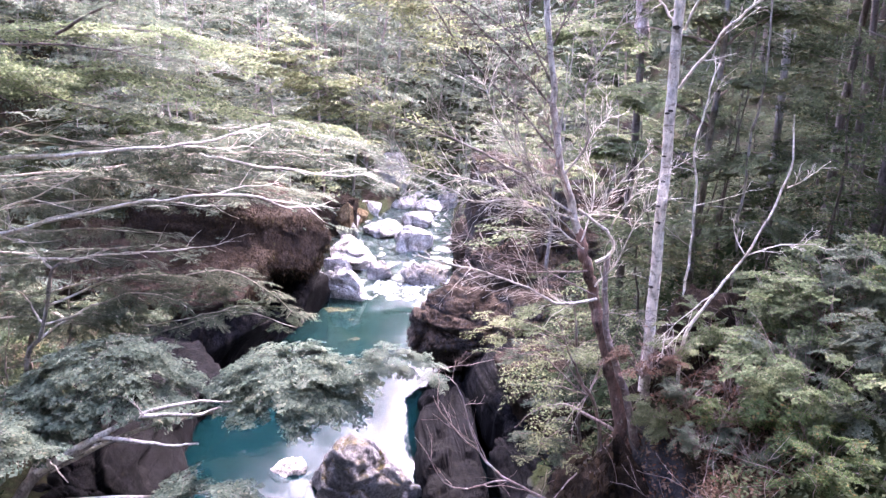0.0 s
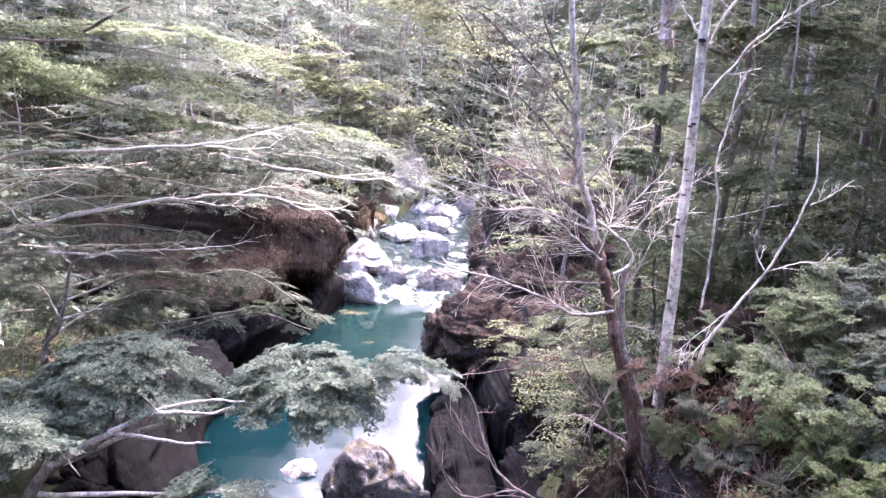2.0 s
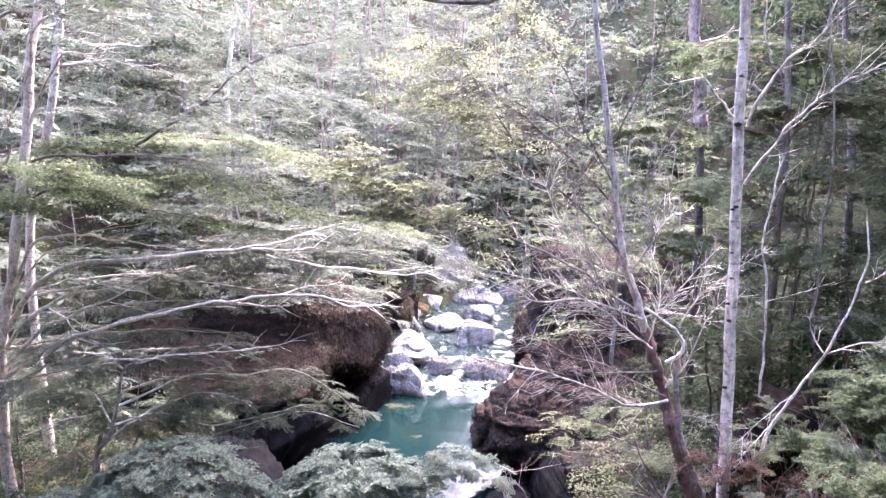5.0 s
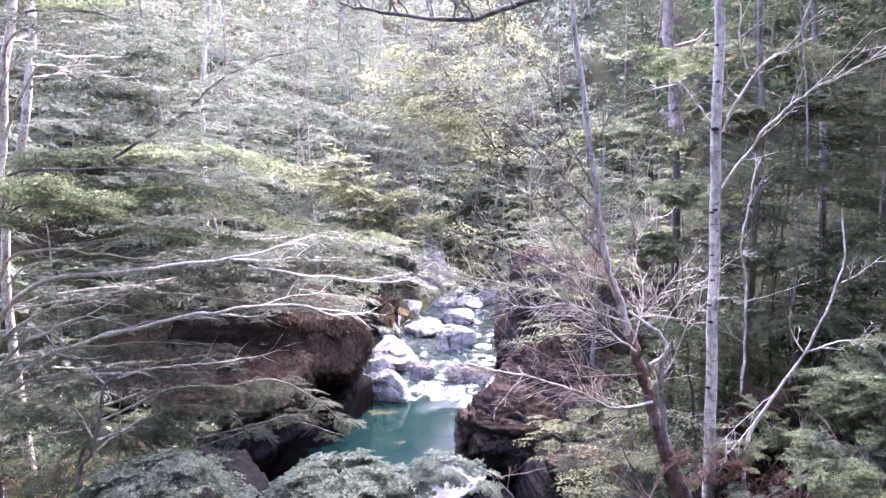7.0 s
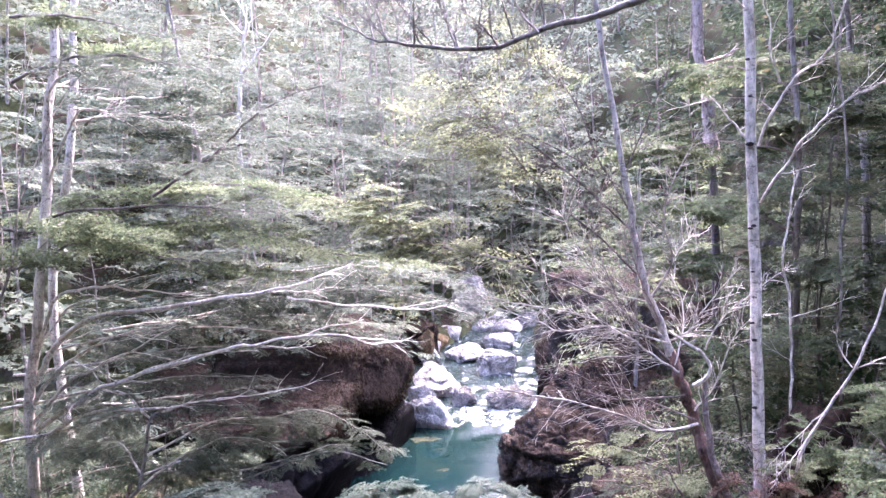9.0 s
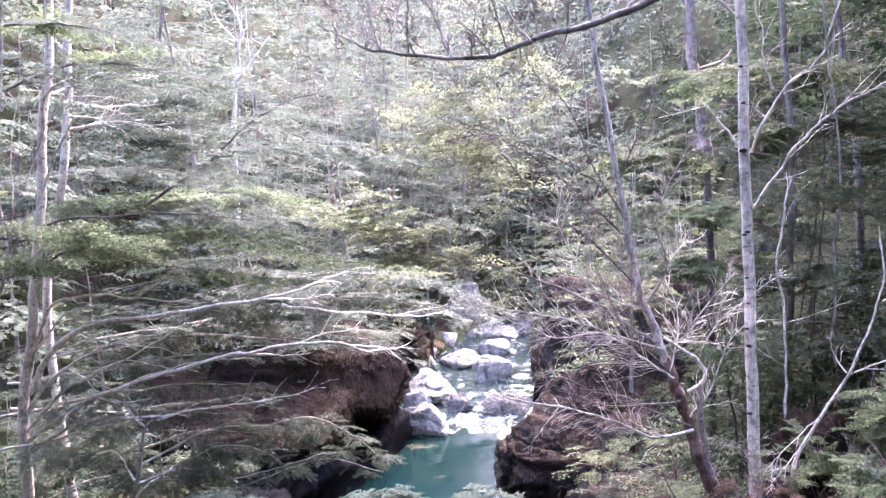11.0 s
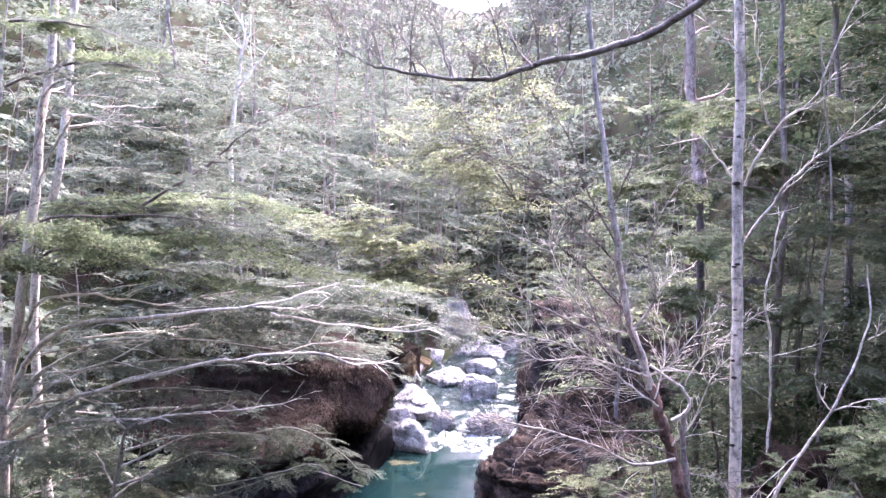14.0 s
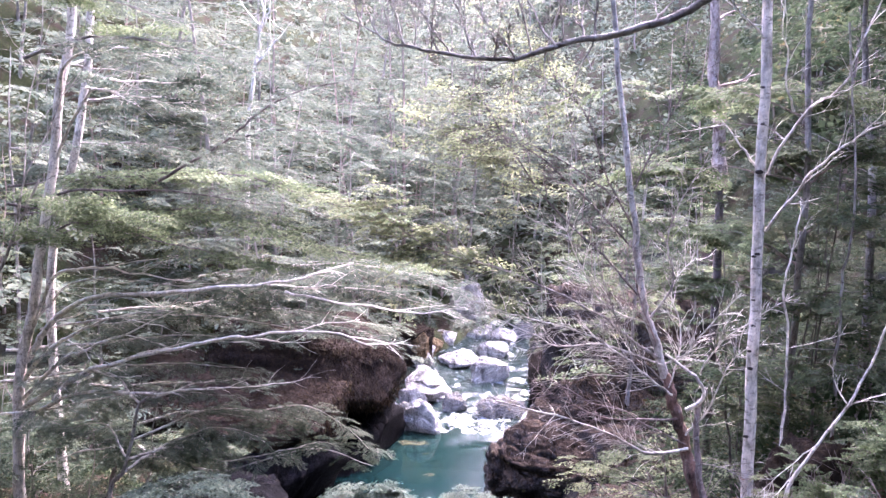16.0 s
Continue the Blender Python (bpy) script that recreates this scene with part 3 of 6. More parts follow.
def rock_mass(name, at, size, label, material_, seed, turn=0.0, lumps=0.28, square=0.75, detail=44, group="", category="rock", cuts=22, worn=1.0, joint=0.0, moss=0):
    """A weathered rock: a squared ellipsoid, split along flat joints, with lumps, blocks and cracks."""
    n = detail
    rr = np.random.default_rng(seed)
    u, v = np.linspace(0, 2 * np.pi, 2 * n, endpoint=False), np.linspace(-np.pi / 2, np.pi / 2, n)
    a, b = np.meshgrid(u, v, indexing="ij")

    def pw(t):
        return np.sign(t) * np.abs(t) ** square

    p = np.stack([pw(np.cos(b)) * pw(np.cos(a)), pw(np.cos(b)) * pw(np.sin(a)), pw(np.sin(b))], -1).reshape(-1, 3)
    off = seed * 7.77
    q = p * np.array(size) / max(size)
    p = p * (1 + lumps * fbm(q * 1.9 + off, 3, 0.5))[:, None]
    for _ in range(cuts):
        w = rr.normal(0, 1, 3)
        w[2] *= 0.8
        w /= np.linalg.norm(w)
        over = np.maximum(p @ w - rr.uniform(0.62, 0.98), 0)
        p = p - w * (over * 0.92)[:, None]
    p = p * np.array(size)
    m = min(size)
    grain = np.array([1.0, 1.0, 0.22]) if material_ is ROCK_SLATE_SHADED else np.ones(3)
    ridge = 1 - 2 * np.abs(fbm(p * grain * (1.1 / m) + off, 4, 0.55))
    fine = fbm(p * grain * 3.4 + off, 5, 0.65)
    out = p / (np.linalg.norm(p / np.array(size), axis=1)[:, None] * np.array(size) + 1e-6)
    if joint:
        warp = p + 0.10 * joint * np.stack([fbm(p * (1.2 / joint) + off + k, 2) for k in (3, 9, 15)], -1)
        tilt = warp * np.array([0.8, 0.8, 1.25])
        tilt[:, 2] += 0.35 * tilt[:, 0]
        big, gap = blocks(tilt / joint, seed)
        small, gap2 = blocks(tilt / (0.42 * joint), seed + 5)
        step = 0.15 * big + 0.05 * small - 0.10 * np.exp(-(gap / 0.045) ** 2) - 0.03 * np.exp(-(gap2 / 0.06) ** 2)
        p = p + out * (joint * step + 0.05 * joint * fine)[:, None]
    else:
        gap = fbm(p * grain * (0.9 / m) + off + 40, 3)
        p = p + out * worn * (0.09 * m * ridge + 0.10 * min(m, 2.0) * fine * (0.5 if max(size) < 2 else 1) - 0.16 * m * np.exp(-(gap / 0.06) ** 2))[:, None]
    pole = (np.abs(np.abs(b.ravel()) - np.pi / 2) < 1e-6)
    for top in (True, False):
        k = pole & ((b.ravel() > 0) == top)
        p[k] = p[k].mean(0)
    c, s = math.cos(turn), math.sin(turn)
    p = np.stack([p[:, 0] * c - p[:, 1] * s, p[:, 0] * s + p[:, 1] * c, p[:, 2]], -1)
    g = Geo()
    i, j = np.meshgrid(np.arange(2 * n), np.arange(n - 1), indexing="ij")
    i2 = (i + 1) % (2 * n)
    g.add(p, np.stack([i * n + j, i2 * n + j, i2 * n + j + 1, i * n + j + 1], -1))
    ob = new(name, g.mesh(name, material_, detail > 40))
    ob.location = at
    if moss:
        tufts(ob, p, np.array(size), rr, np.cos(b.ravel()) + 1e-3, moss)
    return tagged(ob, label, category, group)


def tufts(rock, p, size, r, w, n):
    """Moss, dead fern and rootlets that hang from the rock."""
    k = r.choice(len(p), n, p=w / w.sum())
    c = p[k] + r.normal(0, 0.07, (n, 3))
    o = p[k] / (size * size)
    o /= np.linalg.norm(o, axis=1)[:, None] + 1e-9
    ok = o[:, 1] < 0.55
    c, o = c[ok] + o[ok] * 0.04, o[ok]
    n = len(c)
    down = np.stack([r.normal(0, 0.35, n), r.normal(0, 0.35, n), -np.ones(n)], -1) + o * r.uniform(-0.2, 0.9, n)[:, None]
    down /= np.linalg.norm(down, axis=1)[:, None]
    side = np.cross(down, o + r.normal(0, 0.4, (n, 3)))
    side /= np.linalg.norm(side, axis=1)[:, None] + 1e-9
    ln = r.uniform(0.05, 0.20, n)[:, None]
    w = r.uniform(0.012, 0.04, n)[:, None]
    v = np.stack([c, c + down * ln * 0.5 + side * w, c + down * ln, c + down * ln * 0.5 - side * w], 1)
    g = Geo()
    g.add(v, np.arange(4 * n).reshape(n, 4))
    tagged(part("moss", g, MOSS_TUFT, rock, "hanging rust-brown moss and dead fern", False), kind="stuff")


# undercut bluff on the far side of the pool, and the walls that narrow the stream
for at, size, label, m_, seed, turn, det, joint, moss in (
        ((-7.6, 33.0, 3.9), (5.7, 4.9, 2.1), "brown moss-hung earth and rock bluff undercut above the pool", ROCK_BLUFF, 3, -0.1, 110, 0.45, 14000),
        ((-9.2, 30.4, 2.1), (5.2, 4.0, 2.7), "brown mossy bluff under beech trees", ROCK_BLUFF, 8, 0.12, 100, 0.45, 12000),
        ((-7.5, 33.2, 0.0), (4.2, 4.2, 2.3), "slate wall under the overhanging bluff, coloured dark for shade", ROCK_SLATE_SHADED, 11, 0.0, 80, 0.0, 0),
        ((-9.2, 27.6, 0.3), (4.5, 3.2, 1.7), "slate wall undercut beside the pool, coloured black for shade", ROCK_SLATE_SHADED, 12, 0.1, 80, 0.0, 0),
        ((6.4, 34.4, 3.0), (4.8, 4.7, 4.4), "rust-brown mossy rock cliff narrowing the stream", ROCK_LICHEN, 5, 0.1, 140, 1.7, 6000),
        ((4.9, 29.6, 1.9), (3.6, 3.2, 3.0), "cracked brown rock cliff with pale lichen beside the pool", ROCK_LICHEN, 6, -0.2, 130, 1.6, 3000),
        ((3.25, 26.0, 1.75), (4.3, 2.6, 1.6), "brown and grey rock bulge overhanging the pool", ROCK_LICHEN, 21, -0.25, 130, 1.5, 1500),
        ((1.50, 20.8, -0.35), (0.85, 6.4, 1.5), "sheer slate wall standing in the pool, coloured black for shade", ROCK_SLATE_SHADED, 20, 0.03, 110, 1.1, 0),
        ((5.9, 22.6, 0.2), (3.4, 5.4, 2.0), "slate wall behind the hollow, coloured dark for shade", ROCK_SLATE_SHADED, 14, 0.03, 110, 0.0, 0),
        ((5.2, 16.6, 0.1), (2.9, 4.4, 2.2), "streaked slate wall beside the pool, coloured black for shade", ROCK_SLATE_SHADED, 19, 0.0, 110, 0.0, 0),
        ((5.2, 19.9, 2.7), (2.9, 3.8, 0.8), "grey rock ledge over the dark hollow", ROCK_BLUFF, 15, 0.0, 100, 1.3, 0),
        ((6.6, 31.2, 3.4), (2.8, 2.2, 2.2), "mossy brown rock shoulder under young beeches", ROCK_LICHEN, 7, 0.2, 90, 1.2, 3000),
        ((3.7, 16.4, 0.3), (1.2, 2.8, 1.4), "slate step below the seedlings, coloured dark for shade", ROCK_SLATE_SHADED, 22, 0.0, 60, 0.8, 0),
        ((5.2, 14.8, 0.8), (2.4, 3.6, 3.2), "slate wall below the near bank, coloured dark for shade", ROCK_SLATE_SHADED, 16, 0.0, 70, 0.0, 0),
        ((-8.6, 22.8, 0.7), (3.5, 2.6, 1.5), "rock wall coloured dark for the shade of the low beeches", ROCK_SLATE_SHADED, 18, 0.2, 80, 0.9, 0),
        ((-8.2, 17.8, 1.2), (4.0, 4.2, 1.5), "slate wall below the overhanging trees, coloured dark for shade", ROCK_SLATE_SHADED, 17, 0.0, 110, 1.2, 0),
        ((3.05, 8.8, 4.6), (0.7, 1.3, 2.1), "brown earth bank with roots and dead fern", ROCK_BLUFF, 29, 0.1, 50, 0.0, 1500),
        ((4.0, 9.9, 5.9), (1.05, 1.1, 2.1), "brown earth bank under the pale trunk", ROCK_BLUFF, 33, 0.1, 50, 0.0, 2500),
        ((3.3, 11.8, 2.5), (0.85, 1.9, 2.3), "brown rock rib with dead fern below the seedlings", ROCK_BLUFF, 30, 0.0, 50, 0.0, 0),
        ((6.6, 40.0, 2.0), (3.4, 4.0, 3.2), "mossy rock wall beside the rapids", ROCK_BLUFF, 23, 0.3, 60, 0.9, 0),
        ((-7.2, 42.0, 1.6), (3.2, 4.0, 2.6), "mossy rock bank beside the rapids", ROCK_BLUFF, 25, 0.1, 60, 0.9, 0),
        ((-3.9, 51.0, 0.9), (1.7, 1.9, 1.3), "tan earth bank with stones above the rapids", ROCK_OCHRE, 28, 0.3, 50, 0.7, 0),
        ((-0.9, 58.6, 2.6), (1.5, 1.3, 2.2), "pale rock face above the upper rapids", ROCK_PALE, 27, 0.2, 50, 0.8, 0),
        ((-5.9, 50.0, 1.6), (3.4, 4.4, 2.0), "ochre earth bank above the rapids", ROCK_BLUFF, 26, 0.5, 50, 0.0, 900)):
    rock_mass("rock_wall" if m_ is ROCK_SLATE_SHADED else "rock_cliff", at, size, label, m_, seed, turn, 0.10 if m_ is ROCK_SLATE_SHADED else 0.16, 0.38 if m_ is ROCK_SLATE_SHADED else 0.55, det, "", "cliff", cuts=9 if m_ is ROCK_SLATE_SHADED else 22, worn=0.45 if m_ is ROCK_SLATE_SHADED else 1.0, joint=joint, moss=moss)

rock_mass("boulder", (-0.95, 18.7, -0.15), (1.75, 1.5, 1.65), "large grey boulder with yellow-brown moss in the pool", ROCK_BOULDER, 31, 0.2, 0.15, 0.7, 90, category="boulder", joint=1.1)
rock_mass("boulder", (-2.85, 19.6, -0.05), (0.55, 0.5, 0.3), "small pale stone beside the large boulder", ROCK_PALE, 32, 0.4, 0.2, 0.85, 40, category="boulder", joint=0.3)
for k, (x, y, rx, rz, m_, words) in enumerate((
        (-2.67, 36.2, 0.92, 1.05, ROCK_PALE, "dark-footed grey boulder at the head of the pool"),
        (-1.15, 39.3, 0.62, 0.62, ROCK_GREY, "grey boulder wet from the rapids"),
        (-3.3, 39.9, 0.85, 0.75, ROCK_PALE, "pale boulder beside the rapids"),
        (-2.75, 41.6, 1.55, 1.15, ROCK_PALE, "broad pale boulder beside the rapids"),
        (-3.5, 47.2, 0.85, 0.95, ROCK_PALE, "pale rounded boulder on the stream bank"),
        (0.45, 44.9, 1.05, 1.2, ROCK_PALE, "tall white boulder amid the rapids"),
        (1.25, 39.2, 1.35, 0.62, ROCK_GREY, "flat grey slab washed by the rapids"),
        (-1.1, 48.2, 1.35, 0.55, ROCK_PALE, "flat pale boulder across the stream"),
        (0.8, 50.8, 1.0, 0.75, ROCK_PALE, "pale boulder in the upper rapids"),
        (1.7, 54.6, 1.0, 0.65, ROCK_PALE, "pale boulder in the upper rapids"),
        (0.0, 55.4, 0.85, 0.65, ROCK_PALE, "pale boulder in the upper rapids"),
        (0.9, 57.8, 0.9, 0.6, ROCK_PALE, "pale boulder in the upper rapids"),
        (-2.3, 53.0, 0.9, 0.9, ROCK_PALE, "pale boulder on the upper bank"),
        (-3.4, 49.0, 0.6, 0.8, ROCK_PALE, "pale boulder on the upper bank"),
        (3.2, 56.0, 0.9, 0.9, ROCK_GREY, "grey boulder in the upper rapids"),
        (-4.2, 37.4, 0.42, 0.42, ROCK_GREY, "small grey stone at the pool's edge"),
        (-3.9, 36.2, 0.42, 0.3, ROCK_PALE, "small pale stone at the pool's edge"),
        (-3.6, 38.3, 0.5, 0.4, ROCK_GREY, "small grey stone at the pool's edge"))):
    rock_mass("boulder", (x, y, float(level(y)) + 0.36 * rz), (1.2 * rx, 0.95 * rx, 0.95 * rz), words, m_, 50 + k, 0.7 * k, 0.16, 0.72, 40, "boulders in the stream", "boulder", joint=0.5 * rx)
rock_mass("boulder", (-3.3, 44.0, 2.55), (0.55, 0.5, 0.75), "ochre weathered rock above the stream", ROCK_OCHRE, 47, 0.3, 0.25, 0.8, 42, category="boulder")
for k, (x, y, rx, ry) in enumerate(((-2.9, 34.3, 1.5, 0.9), (-0.3, 34.8, 0.6, 0.32), (-1.93, 30.3, 0.75, 0.30), (-1.9, 33.0, 0.7, 0.3))):
    rock_mass("sunken_stone", (x, y, -0.17), (rx, ry, 0.2), "olive-brown stone just under the water", ROCK_OLIVE, 80 + k, 0.2 * k, 0.2, 0.9, 20, "stones under the pool's surface", "stone")


# ---- trees of the wood: a few beeches built once and copied over the slopes ----
def forest_tree(seed, tall, bare, reach, layers, fans, leaf_mat, bark, radius, label, k=2.0, twiggy=True):
    """A beech: a leaning stem, and one level plate of foliage above the other. k: how closely the fans stand."""
    r = np.random.default_rng(seed)
    lean = r.normal(0, 0.05, 2)
    trunk_line = smooth_line([(0, 0, -0.5), (lean[0] * tall * 0.3, lean[1] * tall * 0.3, tall * 0.33), (lean[0] * tall * 0.8, lean[1] * tall * 0.7, tall * 0.66), (lean[0] * tall, lean[1] * tall, tall)], 5, 0.04, r)
    wood, crown = Geo(), Geo()
    tube(wood, trunk_line, radius, radius * 0.2, 5, radius * 0.5, 0.04)
    for i, z in enumerate(np.linspace(bare * tall, tall * 0.98, layers)):
        p = np.array([np.interp(z, trunk_line[:, 2], trunk_line[:, 0]), np.interp(z, trunk_line[:, 2], trunk_line[:, 1]), z])
        f = (z / tall - bare) / (1 - bare)
        ln = reach * (1 - 0.6 * f) * r.uniform(0.75, 1.25)
        hd = i * 2.4 + r.normal(0, 0.4)
        h = np.array([math.cos(hd), math.sin(hd), 0])
        line = smooth_line([p, p + h * ln * 0.45 + [0, 0, ln * r.uniform(0.05, 0.2)], p + h * ln + [0, 0, ln * r.uniform(-0.12, 0.16)]], 3, 0.015 * ln, r)
        tube(wood, line, radius * 0.28 * (1 - 0.6 * f), radius * 0.05, 3)
        plate(crown, wood if twiggy else None, line, fans, r, ln * 0.52, ln * 0.52 / k, 0.22, r.uniform(0.08, 0.3))
    # thin dead branches low on the stem
    for z in np.linspace(bare * tall * 0.35, bare * tall, 3):
        hd = r.uniform(0, 6.28)
        twigs(wood, (lean[0] * z, lean[1] * z, z), (math.cos(hd) * reach * 0.4 + lean[0] * z, math.sin(hd) * reach * 0.4 + lean[1] * z, z + reach * r.uniform(-0.02, 0.12)), radius * 0.2, r, 1, 2, 0, 0.3, 3)
    tree = thing("beech_tree", (0, 0, 0), label, "tree", "trees of the wooded slopes")
    part("trunk", wood, bark, tree)
    part("crown", crown, leaf_mat, tree, smooth=False)
    return tree


def scatter(trees, spots, group_scale=(0.8, 1.25), r=np.random.default_rng(5)):
    used = set()
    for x, y in spots:
        t = trees[r.integers(len(trees))]
        k = r.uniform(*group_scale)
        m = Matrix.Translation((x, y, floor_at(x, y) - 0.05)) @ pose(0, 0, 0, r.normal(0, 3), r.normal(0, 3), r.uniform(0, 360)) @ Matrix.Scale(k, 4)
        if t.name in used:
            c = copy_thing(t, m)
            c.matrix_basis = m
        else:
            t.matrix_basis = m
            used.add(t.name)
    for t in trees:
        if t.name not in used:
            for o in (*t.children, t):
                bpy.data.objects.remove(o)


def spots(n, box, gap, r, keep=lambda x, y: True):
    out = []
    for _ in range(n * 30):
        x, y = r.uniform(box[0], box[1]), r.uniform(box[2], box[3])
        if keep(x, y) and all((x - a) ** 2 + (y - b) ** 2 > gap * gap for a, b in out):
            out.append((x, y))
            if len(out) == n:
                break
    return out


def edge_left(y):
    return float(np.interp(y, EDGE_Y, EDGE_L))


def edge_right(y):
    return float(np.interp(y, EDGE_Y, EDGE_R))


pr = np.random.default_rng(12)
# middle distance, 20 to 60 m: left bank, right bank, above the bluffs
mid_left = [forest_tree(100 + i, h, b, rc, 13, FAN_MID, mt, bk, rd, "slim grey-barked beech with flat layered foliage") for i, (h, b, rc, mt, bk, rd) in enumerate((
    (6.5, 0.15, 2.9, LEAF_LIGHTENED, BARK_GREY, 0.06), (9.0, 0.30, 3.0, LEAF_LIGHTENED, BARK_GREY, 0.06), (4.6, 0.12, 2.6, LEAF_BLUE, BARK_MAUVE, 0.05), (7.0, 0.2, 2.8, LEAF_GOLD, BARK_MAUVE, 0.06)))]
scatter(mid_left, spots(42, (-22, -3, 24, 52), 2.0, pr, lambda x, y: x < edge_left(y) - 0.6 and not (-14 < x < -2 and y < 30.5) and abs(x) < y * 0.62 + 2), (0.75, 1.15))
mid_right = [forest_tree(120 + i, h, b, rc, 13, FAN_MID, mt, bk, rd, "young beech with layered green foliage on the steep bank") for i, (h, b, rc, mt, bk, rd) in enumerate((
    (6.0, 0.12, 2.4, LEAF_TIER, BARK_MAUVE, 0.06), (8.0, 0.2, 2.6, LEAF_OLIVE, BARK_GREY, 0.07), (4.6, 0.12, 2.2, LEAF_LIGHTENED, BARK_GREY, 0.045)))]
bank = spots(28, (3, 22, 19, 52), 2.1, pr, lambda x, y: x > edge_right(y) + (1.6 if y > 24 else 2.0) and abs(x) < y * 0.62 + 2)
scatter(mid_right, [p for p in bank if p[0] < 0.30 * p[1]] + [(2.4, 62.5), (4.6, 59.5), (6.2, 54.5), (5.6, 49.5), (5.0, 46.0), (0.8, 61.8)], (0.8, 1.15))
# beeches farther right: shade is put into their darker leaves
scatter([forest_tree(125 + i, h, 0.15, rc, 13, FAN_MID, mt, BARK_GREY, rd, "green beech with layered foliage on the steep bank, darkened for shade") for i, (h, rc, mt, rd) in enumerate(((6.5, 2.5, LEAF_DEEP_SHADE, 0.06), (5.0, 2.2, LEAF_SHADE, 0.045)))],
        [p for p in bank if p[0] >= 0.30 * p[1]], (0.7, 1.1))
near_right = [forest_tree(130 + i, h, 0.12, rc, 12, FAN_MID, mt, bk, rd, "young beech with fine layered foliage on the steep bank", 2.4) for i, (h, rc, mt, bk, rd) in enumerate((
    (4.6, 1.7, LEAF_SHADE, BARK_MAUVE, 0.03), (5.6, 1.8, LEAF_DEEP_SHADE, BARK_DARK, 0.035), (4.0, 1.6, LEAF_SHADE, BARK_DARK, 0.03)))]
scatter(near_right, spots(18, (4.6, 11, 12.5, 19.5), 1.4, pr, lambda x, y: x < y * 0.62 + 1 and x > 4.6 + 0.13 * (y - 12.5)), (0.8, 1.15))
# the shade on this bank is mixed into the leaf colour
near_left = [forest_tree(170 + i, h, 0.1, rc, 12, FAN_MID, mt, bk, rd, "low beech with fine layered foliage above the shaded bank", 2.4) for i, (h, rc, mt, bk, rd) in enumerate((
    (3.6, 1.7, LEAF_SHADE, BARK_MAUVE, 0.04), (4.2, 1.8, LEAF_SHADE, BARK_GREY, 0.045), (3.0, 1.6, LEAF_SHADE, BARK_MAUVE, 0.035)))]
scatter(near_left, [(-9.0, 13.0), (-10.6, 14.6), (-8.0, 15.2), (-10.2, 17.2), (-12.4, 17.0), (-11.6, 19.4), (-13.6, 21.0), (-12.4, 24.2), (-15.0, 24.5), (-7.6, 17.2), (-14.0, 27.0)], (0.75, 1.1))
scatter([forest_tree(180, 6.5, 0.15, 2.4, 13, FAN_MID, LEAF_DEEP_SHADE, BARK_DARK, 0.045, "green beech on the upper bank, leaves darkened for shade")], [(8.5, 15.5), (10.5, 17.5), (9.2, 19.5), (12, 20.5), (11, 23), (13.5, 23.5), (14.5, 26.5), (12, 27), (9.5, 24), (8.0, 20.8), (7.2, 12.8), (10.2, 13.6), (6.8, 16.4)], (0.85, 1.2))
scatter([forest_tree(175, 14, 0.3, 3.2, 18, FAN_MID, LEAF_LIGHTENED, BARK_GREY, 0.09, "tall beech with lightened leaves above the bluff")], [(-6.5, 40), (-8.5, 44.5), (-9.8, 37.5), (-5.2, 50), (-12, 42), (-3.6, 56)], (0.9, 1.15))
scatter([forest_tree(182, 9.0, 0.1, 2.1, 16, FAN_MID, LEAF_DEEP_SHADE, BARK_DARK, 0.032, "slim beech with fine level sprays on the steep bank", 2.4)], [(5.4, 15.2), (5.5, 13.2), (6.7, 15.4), (8.4, 13.0), (6.4, 18.8), (6.2, 17.0)], (0.85, 1.1))
tall = [forest_tree(190 + i, h, 0.30, 4.2, 22, FAN_MID, mt, bk, 0.16, "tall beech with a high crown above the stream", 2.2, False) for i, (h, mt, bk) in enumerate(((23, LEAF_LIGHTENED, BARK_GREY), (20, LEAF_GREY, BARK_MAUVE)))]
scatter(tall, [(-5.5, 57), (-8.5, 53), (-11.5, 60), (-7.5, 66), (-14, 52), (-17, 58), (-11, 71), (-6, 75), (-15, 44), (-20, 48), (-1.2, 65), (-3.2, 61), (-2.4, 70)], (0.9, 1.15))
# tall beeches added beside and behind the viewpoint, crowns unseen, to block sky light
scatter([forest_tree(150, 16, 0.3, 5.0, 16, FAN_FAR, LEAF_GREY, BARK_GREY, 0.2, "tall beech added beside the gorge, out of view", 3.0)], [(-14, -4), (-10, -12), (13, -5), (9, -13), (-3, -17), (4, -19)], (0.9, 1.2))
scatter([forest_tree(151, 15, 0.62, 4.4, 13, FAN_MID, LEAF_DEEP_SHADE, BARK_DARK, 0.16, "tall beech added so that its high crown shades the bank", 3.0, False)], [(13.5, 12.5), (16, 15), (17, 22), (19, 28), (17.5, 9), (20, 18), (13.5, 18.5), (14.5, 24.5), (15.8, 19.5), (10.6, 17.0), (12.0, 21.5), (-13, 8), (-15.5, 13), (-11, 4.5), (-7.6, 4.6), (-6.6, 0.6), (6.4, 2.6), (5.2, -1.6), (-7.4, -3.4)], (0.95, 1.15))
scatter([forest_tree(152, 22, 0.70, 6.0, 12, FAN_MID, LEAF_DEEP_SHADE, BARK_DARK, 0.2, "tall beech added for shade, its crown over the gorge unseen", 2.0, False)], [(-8.6, 9.0), (10.0, 11.5), (-8.2, 2.5), (11.8, 18.0)], (0.98, 1.1))
